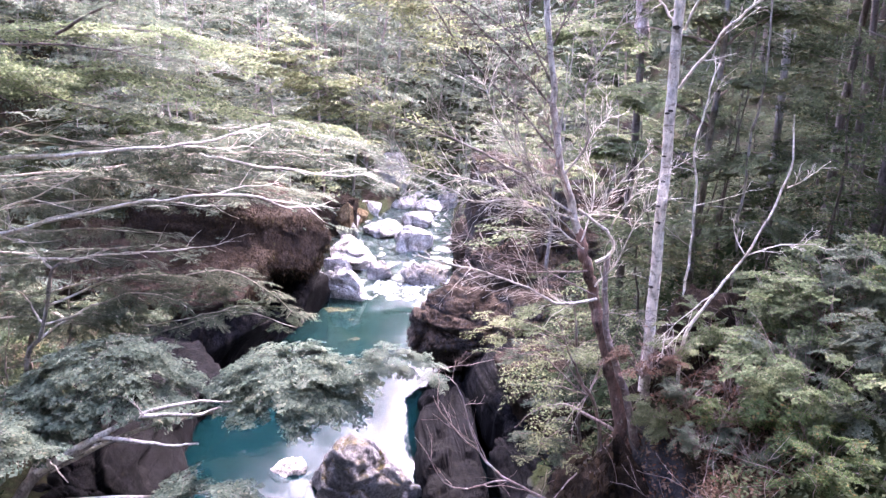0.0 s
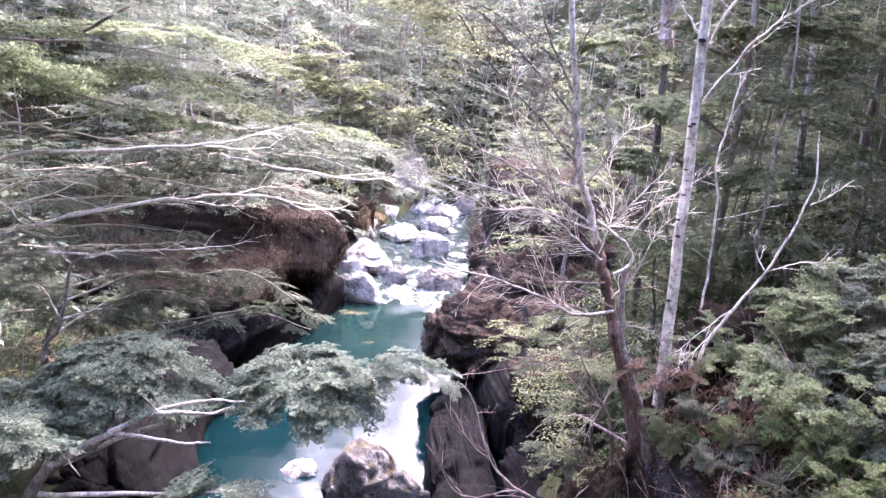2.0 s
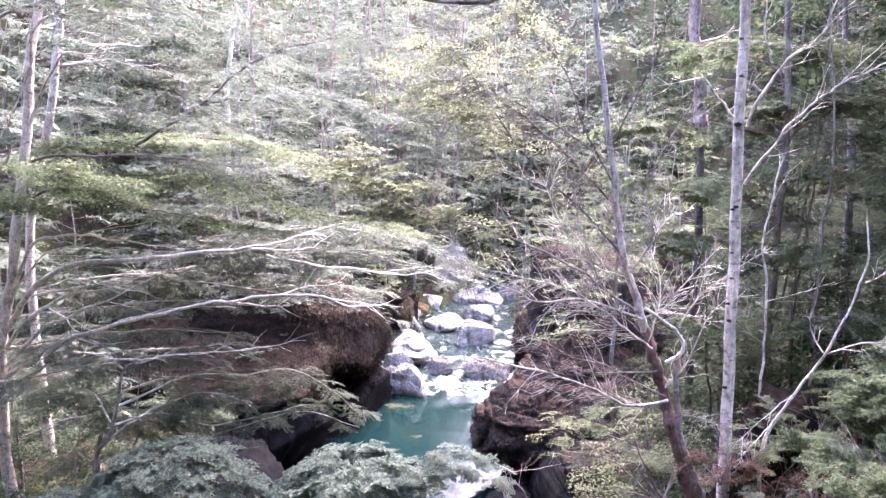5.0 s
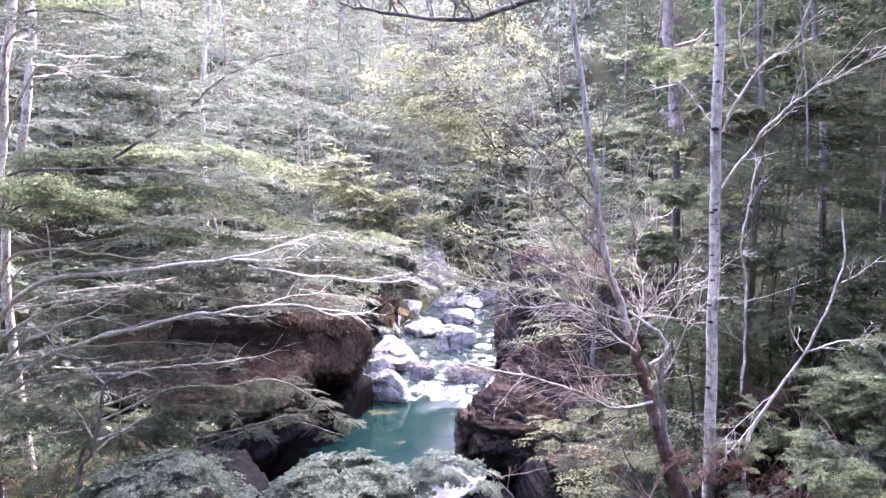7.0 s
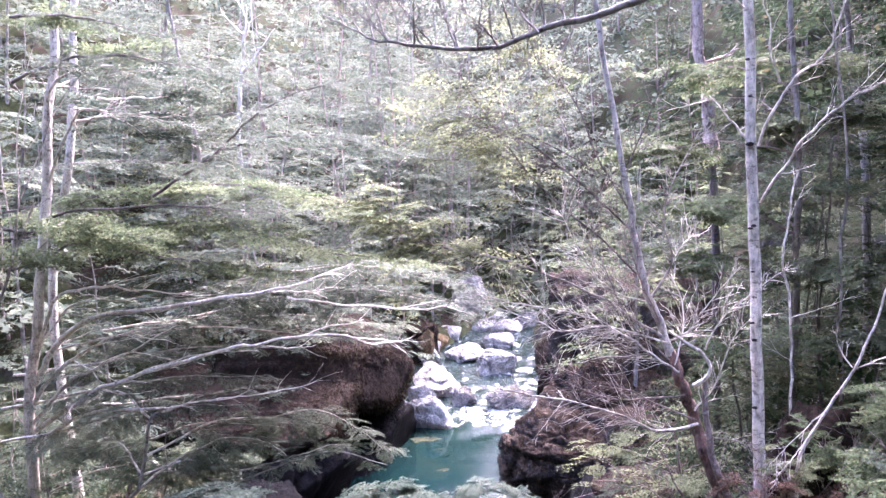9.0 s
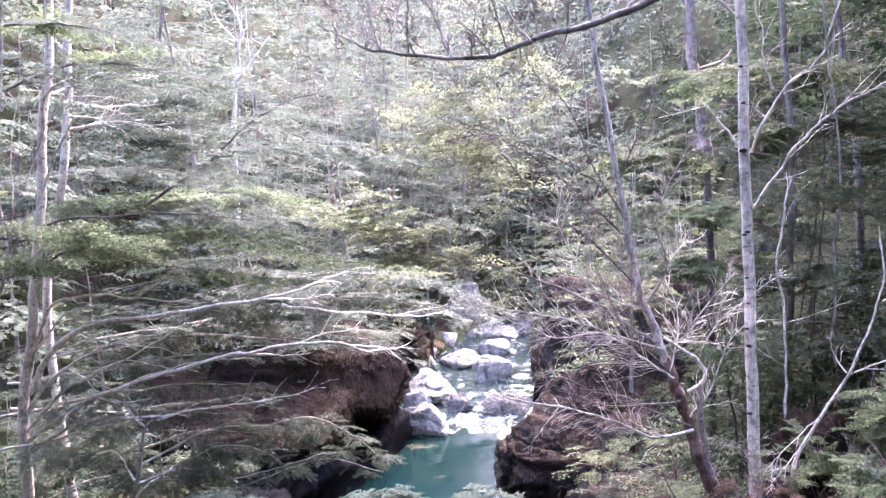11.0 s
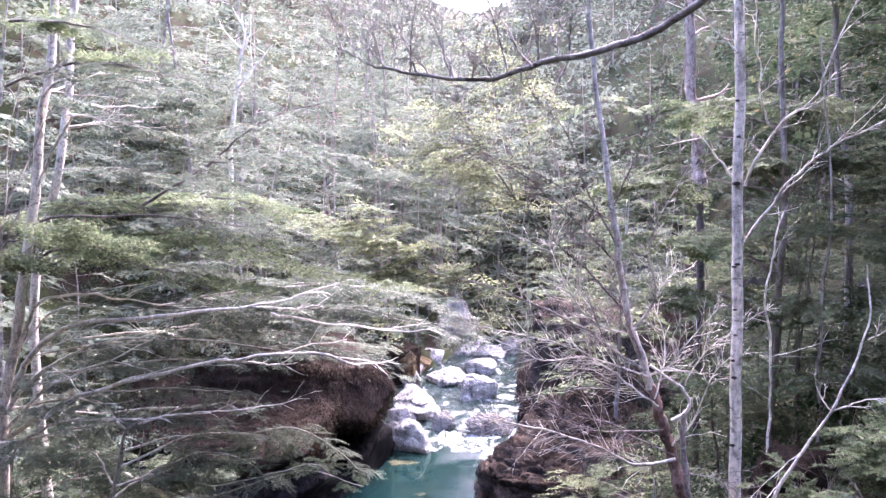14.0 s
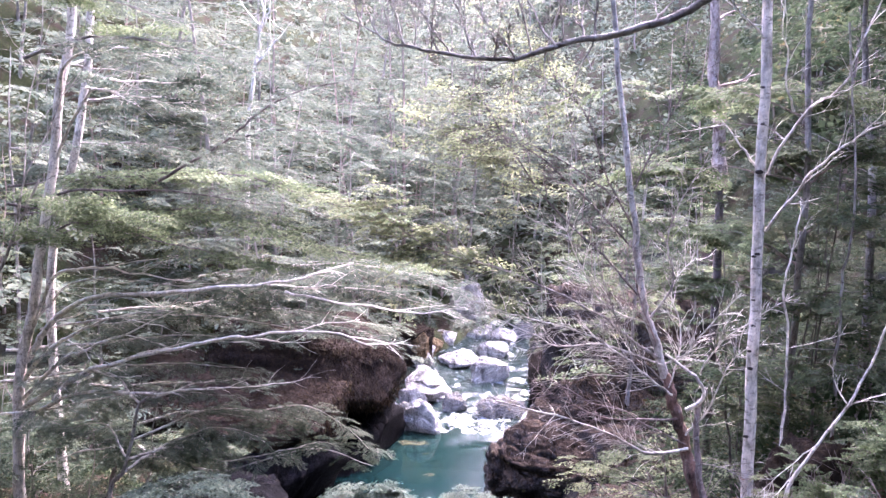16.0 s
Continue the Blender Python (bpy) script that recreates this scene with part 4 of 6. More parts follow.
# far slopes, with leaves lightened in place of haze
far_trees = [forest_tree(140 + i, h, 0.15, rc, 14, FAN_FAR, mt, bk, rd, "tall beech on the valley side", 2.4, False) for i, (h, rc, mt, bk, rd) in enumerate((
    (11, 3.8, LEAF_LIGHTENED, BARK_GREY, 0.10), (14, 4.0, LEAF_LIGHTENED, BARK_GREY, 0.09), (9, 3.6, LEAF_GREY, BARK_MAUVE, 0.09)))]
valley = spots(40, (-42, 36, 52, 90), 4.4, pr, lambda x, y: abs(x) < y * 0.62 + 3 and (x < edge_left(y) - 2 or x > edge_right(y) + 2 or y > 62))
scatter(far_trees, spots(16, (-40, -17, 24, 55), 3.4, pr) + [p for p in valley if p[0] < 14] + [(2.6, 68), (4.6, 71.5), (3.4, 76), (5.4, 81), (2.0, 85)], (0.8, 1.2))
# right valley side, its shade painted in with darkened leaves
scatter([forest_tree(148, 12, 0.12, 3.8, 14, FAN_FAR, LEAF_DEEP_SHADE, BARK_MAUVE, 0.10, "green beech on the valley side, leaves darkened for shade", 2.4, False)], spots(12, (17, 36, 26, 55), 3.2, pr) + [p for p in valley if p[0] >= 14], (0.8, 1.2))
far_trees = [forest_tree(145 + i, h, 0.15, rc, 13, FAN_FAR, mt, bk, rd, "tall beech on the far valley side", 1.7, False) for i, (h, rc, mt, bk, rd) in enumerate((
    (11, 4.2, LEAF_LIGHTENED, BARK_GREY, 0.12), (14, 4.4, LEAF_LIGHTENED, BARK_MAUVE, 0.11), (12, 4.2, LEAF_GREY, BARK_MAUVE, 0.12)))]
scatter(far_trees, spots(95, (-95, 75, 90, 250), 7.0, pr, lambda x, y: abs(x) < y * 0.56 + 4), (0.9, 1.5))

# bleached dead tree among the living ones
at = ((-13.45, 44.00, 13.29)[0], 44.0, floor_at((-13.45, 44.00, 13.29)[0], 44.0))
tree = thing("dead_tree", at, "bleached dead tree with a broken fork", "tree")
for pts, r0 in (((at[:2] + (at[2] - 0.5,), (-13.45, 44.00, 13.29), (-13.23, 44.00, 18.05), (-12.82, 44.00, 20.24), (-12.78, 44.00, 22.43)), 0.17), (((-13.19, 44.00, 17.73), (-12.24, 44.00, 19.26), (-11.05, 44.00, 20.47)), 0.09), (((-12.86, 44.00, 20.08), (-12.44, 44.00, 21.16), (-12.28, 44.00, 22.25)), 0.07)):
    g = Geo()
    line = smooth_line(pts, 6, 0.06)
    tube(g, line, r0, r0 * 0.25, 7)
    for i in range(len(line) // 2, len(line) - 1, 2):
        twigs(g, line[i], line[i] + rng.normal(0, 0.7, 3) + [0, 0, 0.4], r0 * 0.25, rng, 1, 2, 0, 0.4, 3)
    part("limb" if r0 < 0.1 else "trunk", local(g, at), BARK_WHITE, tree)


# ---- the trees near the camera ----
def stem(geo, pts, r0, r1, wobble=0.012, sides=10, flare=0.0, steps=7, rough=0.02):
    line = smooth_line(pts, steps, wobble)
    tube(geo, line, r0, r1, sides, flare, rough)
    return line


# pale straight trunk with two rising limbs
at = (3.30, 9.5, floor_at(3.3, 9.5))
tree = thing("pale_beech", at, "slender pale-barked beech with dark knots and rising limbs", "tree")
g = Geo()
stem(g, [(3.30, 9.5, at[2] - 0.4), (3.28, 9.50, 7.97), (3.26, 9.50, 9.67), (3.23, 9.50, 11.48), (3.21, 9.50, 13.10), (3.05, 9.5, 15.5), (2.9, 9.5, 19)], 0.074, 0.05, 0.006, 14, 0.03, 9)
part("trunk", local(g, at), BARK_PALE, tree, "pale grey bark with dark knots")
for k, (x, z, w) in enumerate(((3.20, 11.48, 0.050), (3.23, 10.51, 0.035), (3.19, 10.48, 0.030), (3.23, 9.13, 0.040), (3.20, 9.34, 0.030), (3.23, 9.65, 0.030), (3.22, 8.30, 0.035), (3.18, 12.47, 0.030), (3.20, 12.04, 0.025), (3.21, 9.96, 0.025))):
    kn = Geo()
    a = np.linspace(0, 2 * np.pi, 12, endpoint=False)
    ring = [np.stack([x + w * rr_ * np.cos(a), np.full(12, 9.5 - 0.072 - d) + 0.9 * (rr_ * w * np.cos(a)) ** 2 / 0.09, z + 0.55 * w * rr_ * np.sin(a)], -1) for rr_, d in ((1.0, -0.012), (0.8, 0.012), (0.35, 0.004), (0.02, 0.0))]
    i, j = np.meshgrid(np.arange(3), np.arange(12), indexing="ij")
    kn.add(np.concatenate(ring), np.stack([i * 12 + j, i * 12 + (j + 1) % 12, (i + 1) * 12 + (j + 1) % 12, (i + 1) * 12 + j], -1))
    part("knot", local(kn, at), BARK_KNOT, tree, "dark knot")
for pts, r0 in ((((3.32, 9.50, 11.46), (3.57, 9.30, 12.11), (3.96, 9.20, 12.44), (4.13, 9.10, 12.96), (4.44, 9.10, 13.72)), 0.020),
                (((3.33, 9.50, 10.78), (3.64, 9.30, 11.34), (4.00, 9.10, 11.80), (4.43, 8.90, 12.08), (4.95, 8.80, 12.35)), 0.020),
                (((3.21, 9.50, 13.00), (2.90, 9.50, 13.38), (2.57, 9.60, 13.76)), 0.015),
                (((3.22, 9.50, 11.50), (3.02, 9.60, 11.76), (2.81, 9.70, 12.09)), 0.02),
                (((3.50, 9.30, 12.18), (3.38, 9.30, 12.51), (3.34, 9.30, 13.05), (3.31, 9.30, 13.70)), 0.015)):
    g = Geo()
    line = stem(g, pts, r0, r0 * 0.25, 0.012, 7)
    for i in range(4, len(line) - 1, 3):
        twigs(g, line[i], line[i] + (line[-1] - line[0]) * 0.2 + rng.normal(0, 0.22, 3), r0 * 0.3, rng, 1, 3, 0, 0.5, 4)
    part("limb", local(g, at), BARK_PALE, tree)

# red-brown many-stemmed tree with bare arching twigs
at = (2.75, 9.2, floor_at(2.75, 9.2))
tree = thing("bare_tree", at, "red-brown many-stemmed tree with bare mossy twigs", "tree")
g = Geo()
stem(g, [(2.86, 9.2, at[2] - 0.5), (3.11, 9.20, 5.65), (2.96, 9.20, 6.30), (2.83, 9.30, 7.04), (2.61, 9.30, 7.65), (2.49, 9.40, 8.21), (2.34, 9.40, 8.64), (2.21, 9.50, 9.01)], 0.10, 0.058, 0.012, 14, 0.04, 9, 0.07)
part("trunk", local(g, at), BARK_RED, tree, "dark red-brown bark")
g = Geo()
stem(g, [(2.23, 9.50, 8.96), (2.06, 9.50, 9.47), (1.95, 9.50, 9.83), (1.83, 9.50, 10.45), (1.73, 9.50, 11.17), (1.47, 9.60, 12.93), (1.38, 9.60, 14.16)], 0.056, 0.028, 0.01, 10, 0.0, 7, 0.05)
part("upper_trunk", local(g, at), BARK_BLEACHED, tree, "pale grey upper stem")
g = Geo()
stem(g, [(2.98, 9.0, at[2] - 0.4), (3.22, 9.00, 5.76), (3.04, 9.00, 6.48), (2.88, 9.10, 7.05), (2.65, 9.15, 7.70), (2.57, 9.20, 8.27), (2.60, 9.30, 8.75)], 0.065, 0.03, 0.01, 9)
part("stem", local(g, at), BARK_MAUVE, tree, "greyish second stem")


def bough(geo, pts, r0, r, n, reach, depth=1):
    """A long bare limb with fine straight side twigs, one after the other."""
    line = stem(geo, pts, r0, max(0.38 * r0, 0.004), 0.008, 6, 0, 6, 0.03)
    total = np.linalg.norm(np.diff(line, axis=0), axis=1).sum()
    for k in range(3 * n):
        f = r.uniform(0.12, 0.98)
        i = min(int(f * len(line)), len(line) - 2)
        d = line[i + 1] - line[max(i - 1, 0)]
        d /= np.linalg.norm(d) + 1e-9
        side = np.array([-d[2], r.normal(0, 0.7), d[0]]) * (1 if r.uniform() < 0.6 else -1)
        q = line[i] + (d * r.uniform(0.5, 1.0) + side * r.uniform(0.35, 0.75)) * reach * (r.uniform(0.9, 1.6) if k % 4 == 0 else r.uniform(0.25, 0.7)) * (1.15 - 0.5 * f)
        twigs(geo, line[i], q, r.uniform(0.003, 0.0055), r, depth, 4, 0.02, 0.35, 3)
    return line


br = np.random.default_rng(41)
gold, gold_wood = Geo(), Geo()
for k, (pts, r0, n, reach, leafy) in enumerate((
        (((2.50, 9.30, 8.16), (2.06, 9.20, 8.13), (1.66, 9.10, 8.29), (1.27, 9.00, 8.47), (0.66, 8.90, 8.64), (0.16, 8.80, 8.76)), 0.03, 16, 0.55, 0),
        (((2.48, 9.30, 8.21), (1.98, 9.20, 8.45), (1.72, 9.10, 8.62), (1.27, 9.00, 8.75), (0.72, 8.90, 9.04)), 0.016, 10, 0.5, 0),
        (((2.28, 9.30, 8.80), (2.04, 9.20, 8.97), (1.80, 9.20, 9.18), (1.52, 9.10, 9.36), (1.16, 9.10, 9.54), (0.71, 9.00, 9.66), (0.27, 8.90, 9.77), (-0.10, 8.80, 9.91)), 0.02, 22, 0.6, 0),
        (((2.11, 9.40, 9.21), (1.70, 9.40, 9.50), (1.41, 9.30, 9.71), (0.84, 9.30, 9.98), (0.20, 9.20, 10.24), (-0.64, 9.20, 10.47), (-1.29, 9.10, 10.86)), 0.03, 24, 0.7, 1),
        (((2.17, 9.40, 9.14), (1.40, 9.20, 9.39), (0.89, 9.00, 9.39), (0.52, 8.90, 9.55), (-0.23, 8.80, 9.85)), 0.018, 16, 0.5, 0),
        (((2.35, 9.30, 8.52), (1.66, 9.10, 8.53), (1.09, 9.00, 8.71), (0.56, 8.90, 8.97)), 0.016, 12, 0.45, 0),
        (((2.21, 9.40, 9.16), (2.41, 9.30, 9.29), (2.63, 9.20, 9.65), (2.96, 9.10, 10.08)), 0.018, 10, 0.45, 0),
        (((2.00, 9.40, 9.70), (2.26, 9.40, 10.11), (2.17, 9.40, 10.61), (2.27, 9.40, 11.07), (2.60, 9.40, 11.67)), 0.02, 14, 0.5, 0),
        (((2.60, 9.30, 9.06), (2.75, 9.20, 9.43), (2.97, 9.10, 9.67), (3.51, 9.00, 10.09)), 0.014, 8, 0.4, 0),
        (((1.97, 9.50, 9.83), (1.49, 9.50, 10.35), (1.01, 9.60, 10.79), (0.46, 9.70, 11.42), (-0.03, 9.80, 12.18), (-0.31, 9.80, 12.66)), 0.022, 22, 0.7, 1),
        (((1.87, 9.50, 10.42), (1.50, 9.50, 10.80), (0.93, 9.60, 11.34), (0.45, 9.60, 11.69), (-0.24, 9.60, 12.02)), 0.02, 20, 0.7, 1),
        (((1.83, 9.50, 10.66), (1.40, 9.50, 11.41), (1.12, 9.50, 12.15), (0.72, 9.60, 12.63), (0.58, 9.60, 13.29)), 0.018, 18, 0.6, 1),
        (((1.68, 9.50, 11.07), (1.97, 9.50, 11.75), (2.26, 9.50, 12.41), (2.38, 9.50, 13.00)), 0.016, 14, 0.5, 0),
        (((1.75, 9.50, 11.00), (0.97, 9.30, 11.47), (0.23, 9.20, 11.79), (-0.36, 9.10, 11.72)), 0.014, 14, 0.55, 1),
        (((2.00, 9.40, 9.63), (1.45, 9.20, 9.86), (1.08, 9.00, 10.35), (0.87, 8.90, 10.81)), 0.016, 14, 0.5, 0),
        (((2.17, 9.30, 8.95), (1.69, 9.00, 9.42), (1.31, 8.80, 10.24), (1.19, 8.70, 10.82)), 0.014, 14, 0.5, 0),
        (((2.26, 9.40, 8.86), (2.44, 9.60, 9.46), (2.31, 9.70, 10.01), (2.60, 9.80, 10.43)), 0.014, 12, 0.45, 0),
        (((2.08, 9.40, 9.42), (1.78, 9.20, 10.07), (1.62, 9.10, 10.61)), 0.014, 12, 0.45, 0),
        (((2.46, 9.30, 8.32), (2.70, 9.20, 8.69), (2.88, 9.10, 9.27), (3.14, 9.00, 9.56)), 0.014, 10, 0.4, 0),
        (((2.54, 9.20, 8.06), (2.89, 9.00, 8.02), (3.17, 8.90, 7.89)), 0.01, 6, 0.3, 0),
        )):
    g = Geo()
    line = bough(g, pts, r0 * 0.72, br, n, reach)
    part("limb", local(g, at), BARK_DARK if 8 < k < 14 else (BARK_PALE, BARK_MAUVE, BARK_PALE, BARK_GREY)[k % 4], tree)
    if k == 3:
        for f, up_, count in ((0.72, 0.10, 6), (0.80, 0.16, 8), (0.88, 0.14, 9), (0.95, 0.12, 9), (1.0, 0.06, 7)):
            p = line[min(int(f * len(line)), len(line) - 1)] + [0, 0, up_]
            for _ in range(count):
                put_fan(gold, gold_wood, FAN_NEAR[br.integers(6)], p + br.normal(0, 1, 3) * [0.22, 0.15, 0.09], math.pi + br.normal(0, 0.7), br.uniform(0.3, 0.45), br.normal(0, 0.12), br.normal(0, 0.2), 0.15)
    if leafy:
        for f in np.linspace(0.5, 1.0, 26):
            p = line[min(int(f * len(line)), len(line) - 1)]
            put_fan(gold, gold_wood, FAN_OPEN[br.integers(5)], p + br.normal(0, 0.22, 3) * [1, 0.8, 0.7], math.pi + br.normal(0, 0.8), br.uniform(0.35, 0.6), br.normal(0.1, 0.25), br.normal(0, 0.3), 0.2)
g = Geo()
stem(g, ((2.45, 9.30, 8.63), (2.59, 9.25, 8.74), (2.64, 9.25, 8.86), (2.55, 9.25, 9.02), (2.44, 9.30, 9.12), (2.18, 9.35, 9.29)), 0.026, 0.016, 0.004, 8)
part("limb", local(g, at), BARK_PALE, tree, "pale elbow-bent limb")
tagged(part("twig", local(gold_wood, at), BARK_DARK, tree), kind="stuff")
part("crown", local(gold, at), LEAF_GOLD, tree, "yellow-green leaf sprays", smooth=False)

# yellow-green seedling beech that leans out over the rock wall
at = (3.0, 10.6, floor_at(3.0, 10.6))
tree = thing("seedling_beech", at, "yellow-green young beech leaning over the rock wall", "tree")
g, lf = Geo(), Geo()
stem(g, [(3.0, 10.6, at[2] - 0.3), (3.00, 10.40, 5.86), (2.55, 10.20, 6.81), (2.20, 10.00, 7.62)], 0.035, 0.01)
part("trunk", local(g, at), BARK_MAUVE, tree)
g = Geo()
for c, rx, rz, n in (((2.23, 10.20, 7.30), 0.5, 0.2, 500), ((1.52, 10.00, 7.44), 0.38, 0.12, 900), ((2.08, 10.20, 6.63), 0.5, 0.25, 520), ((2.46, 9.90, 6.09), 0.5, 0.25, 480), ((3.23, 10.60, 7.53), 0.6, 0.3, 700), ((2.92, 10.40, 6.74), 0.5, 0.3, 450), ((2.07, 9.80, 5.88), 0.35, 0.15, 1000)):
    twigs(g, (2.76, 10.30, 6.43), c, 0.012, rng, 1, 4, 0.05, 0.3, 4)
    dome_at = np.array(c)
    for k in range(8):
        put_fan(lf, g, FAN_OPEN[rng.integers(5)], dome_at + [rng.normal(0, rx * 0.5), rng.normal(0, 0.3), rng.normal(0, rz * 0.7)], math.pi + rng.normal(0, 1.1), rx * rng.uniform(0.6, 1.0), rng.normal(0.05, 0.15), rng.normal(0, 0.2), 0.2)
tagged(part("branch", local(g, at), BARK_MAUVE, tree), kind="stuff")
part("crown", local(lf, at), LEAF_GOLD, tree, smooth=False)

# grey-green seedlings that hang over the rock wall
at = (3.4, 12.6, floor_at(3.4, 12.6))
tree = thing("seedling_beech", at, "grey-green young beech with level sprays over the rock wall", "tree")
g = Geo()
stem(g, [(3.4, 12.6, at[2] - 0.3), (3.2, 12.4, 5.2), (3.0, 12.2, 6.4), (2.9, 12.1, 7.2)], 0.035, 0.012)
part("trunk", local(g, at), BARK_MAUVE, tree)
sr = np.random.default_rng(71)
for c, rx in (((2.00, 12.20, 6.91), 0.35), ((1.61, 12.00, 6.88), 0.28), ((2.49, 12.30, 6.92), 0.40), ((2.95, 12.30, 7.02), 0.40), ((2.81, 12.00, 6.63), 0.45), ((2.36, 12.00, 6.49), 0.40), ((3.05, 11.80, 6.37), 0.45), ((2.61, 11.80, 5.99), 0.45), ((3.12, 11.60, 5.88), 0.40), ((2.94, 11.50, 5.54), 0.40), ((2.43, 11.60, 5.20), 0.35), ((2.85, 11.40, 5.10), 0.35), ((1.99, 12.00, 6.49), 0.25), ((3.27, 12.00, 6.68), 0.40), ((2.31, 11.40, 4.91), 0.30)):
    g, lf, tw = Geo(), Geo(), Geo()
    stem(g, [(3.0, 12.2, 6.4), (np.array((3.0, 12.2, 6.4)) + c) / 2 + [0, 0, 0.08], c], 0.012, 0.004, 0.01, 5)
    for k in range(4):
        put_fan(lf, tw, FAN_NEAR[sr.integers(6)], np.array(c) + sr.normal(0, 1, 3) * [0.5 * rx, 0.25, 0.12], math.pi + sr.normal(0, 1.0), rx * sr.uniform(0.7, 1.2), sr.normal(0.0, 0.15), sr.normal(0, 0.2), 0.2)
    limb = part("limb", local(g, at), BARK_MAUVE, tree)
    tagged(part("twig", local(tw, at), BARK_MAUVE, limb), kind="stuff")
    part("foliage", local(lf, at), LEAF_GREY if c[2] < 6.6 else LEAF_GOLD, limb, smooth=False)

# small pale crooked tree on the right bank
at = (3.55, 8.9, floor_at(3.55, 8.9))
tree = thing("pale_sapling", at, "thin pale crooked sapling with forked limbs", "tree")
g = Geo()
stem(g, [(3.5, 8.9, at[2] - 0.3), (3.50, 8.90, 7.75), (3.66, 8.90, 8.13), (4.13, 8.90, 8.87), (4.39, 8.90, 9.41), (4.55, 8.90, 10.03), (4.54, 9.00, 10.55)], 0.024, 0.008, 0.008, 8)
part("trunk", local(g, at), BARK_PALE, tree)
g = Geo()
for p, q in (((4.15, 8.90, 8.87), (4.92, 8.70, 9.08)), ((4.13, 8.90, 8.89), (3.98, 9.00, 9.29)), ((4.53, 8.90, 9.70), (4.89, 8.70, 10.05)), ((3.66, 8.90, 8.13), (3.19, 8.60, 7.79)), ((3.87, 8.90, 8.43), (3.16, 8.70, 7.89))):
    g = Geo()
    twigs(g, p, q, 0.009, rng, 2, 6, 0, 0.3, 4)
    part("limb", local(g, at), BARK_PALE, tree)

# thin grey poles behind
for pts, r0, bk in ((((4.24, 11.00, 7.49), (4.25, 11.00, 9.11), (4.16, 11.00, 10.16), (4.43, 11.00, 11.26)), 0.022, BARK_PALE), (((5.36, 12.00, 8.19), (5.40, 12.00, 9.42), (5.52, 12.00, 11.25), (5.24, 12.00, 13.83)), 0.026, BARK_GREY),
                    (((5.61, 19.00, 9.43), (5.59, 19.00, 11.50), (5.46, 19.00, 13.07), (5.28, 19.00, 14.50), (5.17, 19.00, 16.53)), 0.17, BARK_PINK), (((7.70, 16.00, 11.06), (7.42, 16.00, 13.36), (7.30, 16.00, 15.29)), 0.09, BARK_GREY)):
    x0, y0 = pts[0][0], pts[0][1]
    at = (x0, y0, floor_at(x0, y0))
    tree = thing("thin_tree", at, "thin bare-stemmed tree on the steep bank", "tree")
    g = Geo()
    if bk is BARK_PINK:
        line = stem(g, pts[1:], r0, r0 * 0.6, 0.03, 9, 0, 7, 0.12)
        part("upper_trunk", local(g, at), bk, tree, "mottled pink and white peeling bark")
        g = Geo()
        stem(g, [(x0, y0, at[2] - 0.4), pts[0], pts[1], pts[2]], r0 * 0.6, r0 * 0.5, 0.02, 9)
        part("trunk", local(g, at), BARK_DARK, tree, "dark lower trunk")
    else:
        line = stem(g, [(x0, y0, at[2] - 0.4), *pts], r0, r0 * 0.5, 0.02, 8)
        part("trunk", local(g, at), bk, tree)
    for i in range(8, len(line) - 1, 3):
        g = Geo()
        twigs(g, line[i], line[i] + [rng.normal(0, 0.5), rng.normal(0, 0.3), rng.uniform(0.1, 0.5)], r0 * 0.3, rng, 1, 3, 0, 0.4, 3)
        part("limb", local(g, at), bk, tree)

# right bank: beech with wide level sprays, one above the other
at = (5.3, 13.2, floor_at(5.3, 13.2))
tree = thing("layered_beech", at, "olive-green beech with wide level sprays on the steep bank", "tree")
g = Geo()
line = stem(g, [(5.3, 13.2, at[2] - 0.4), (5.2, 13.3, 8), (5.35, 13.3, 11), (5.2, 13.4, 14.5), (5.3, 13.4, 17)], 0.07, 0.03, 0.02, 8)
part("trunk", local(g, at), BARK_GREY, tree)
lr = np.random.default_rng(63)
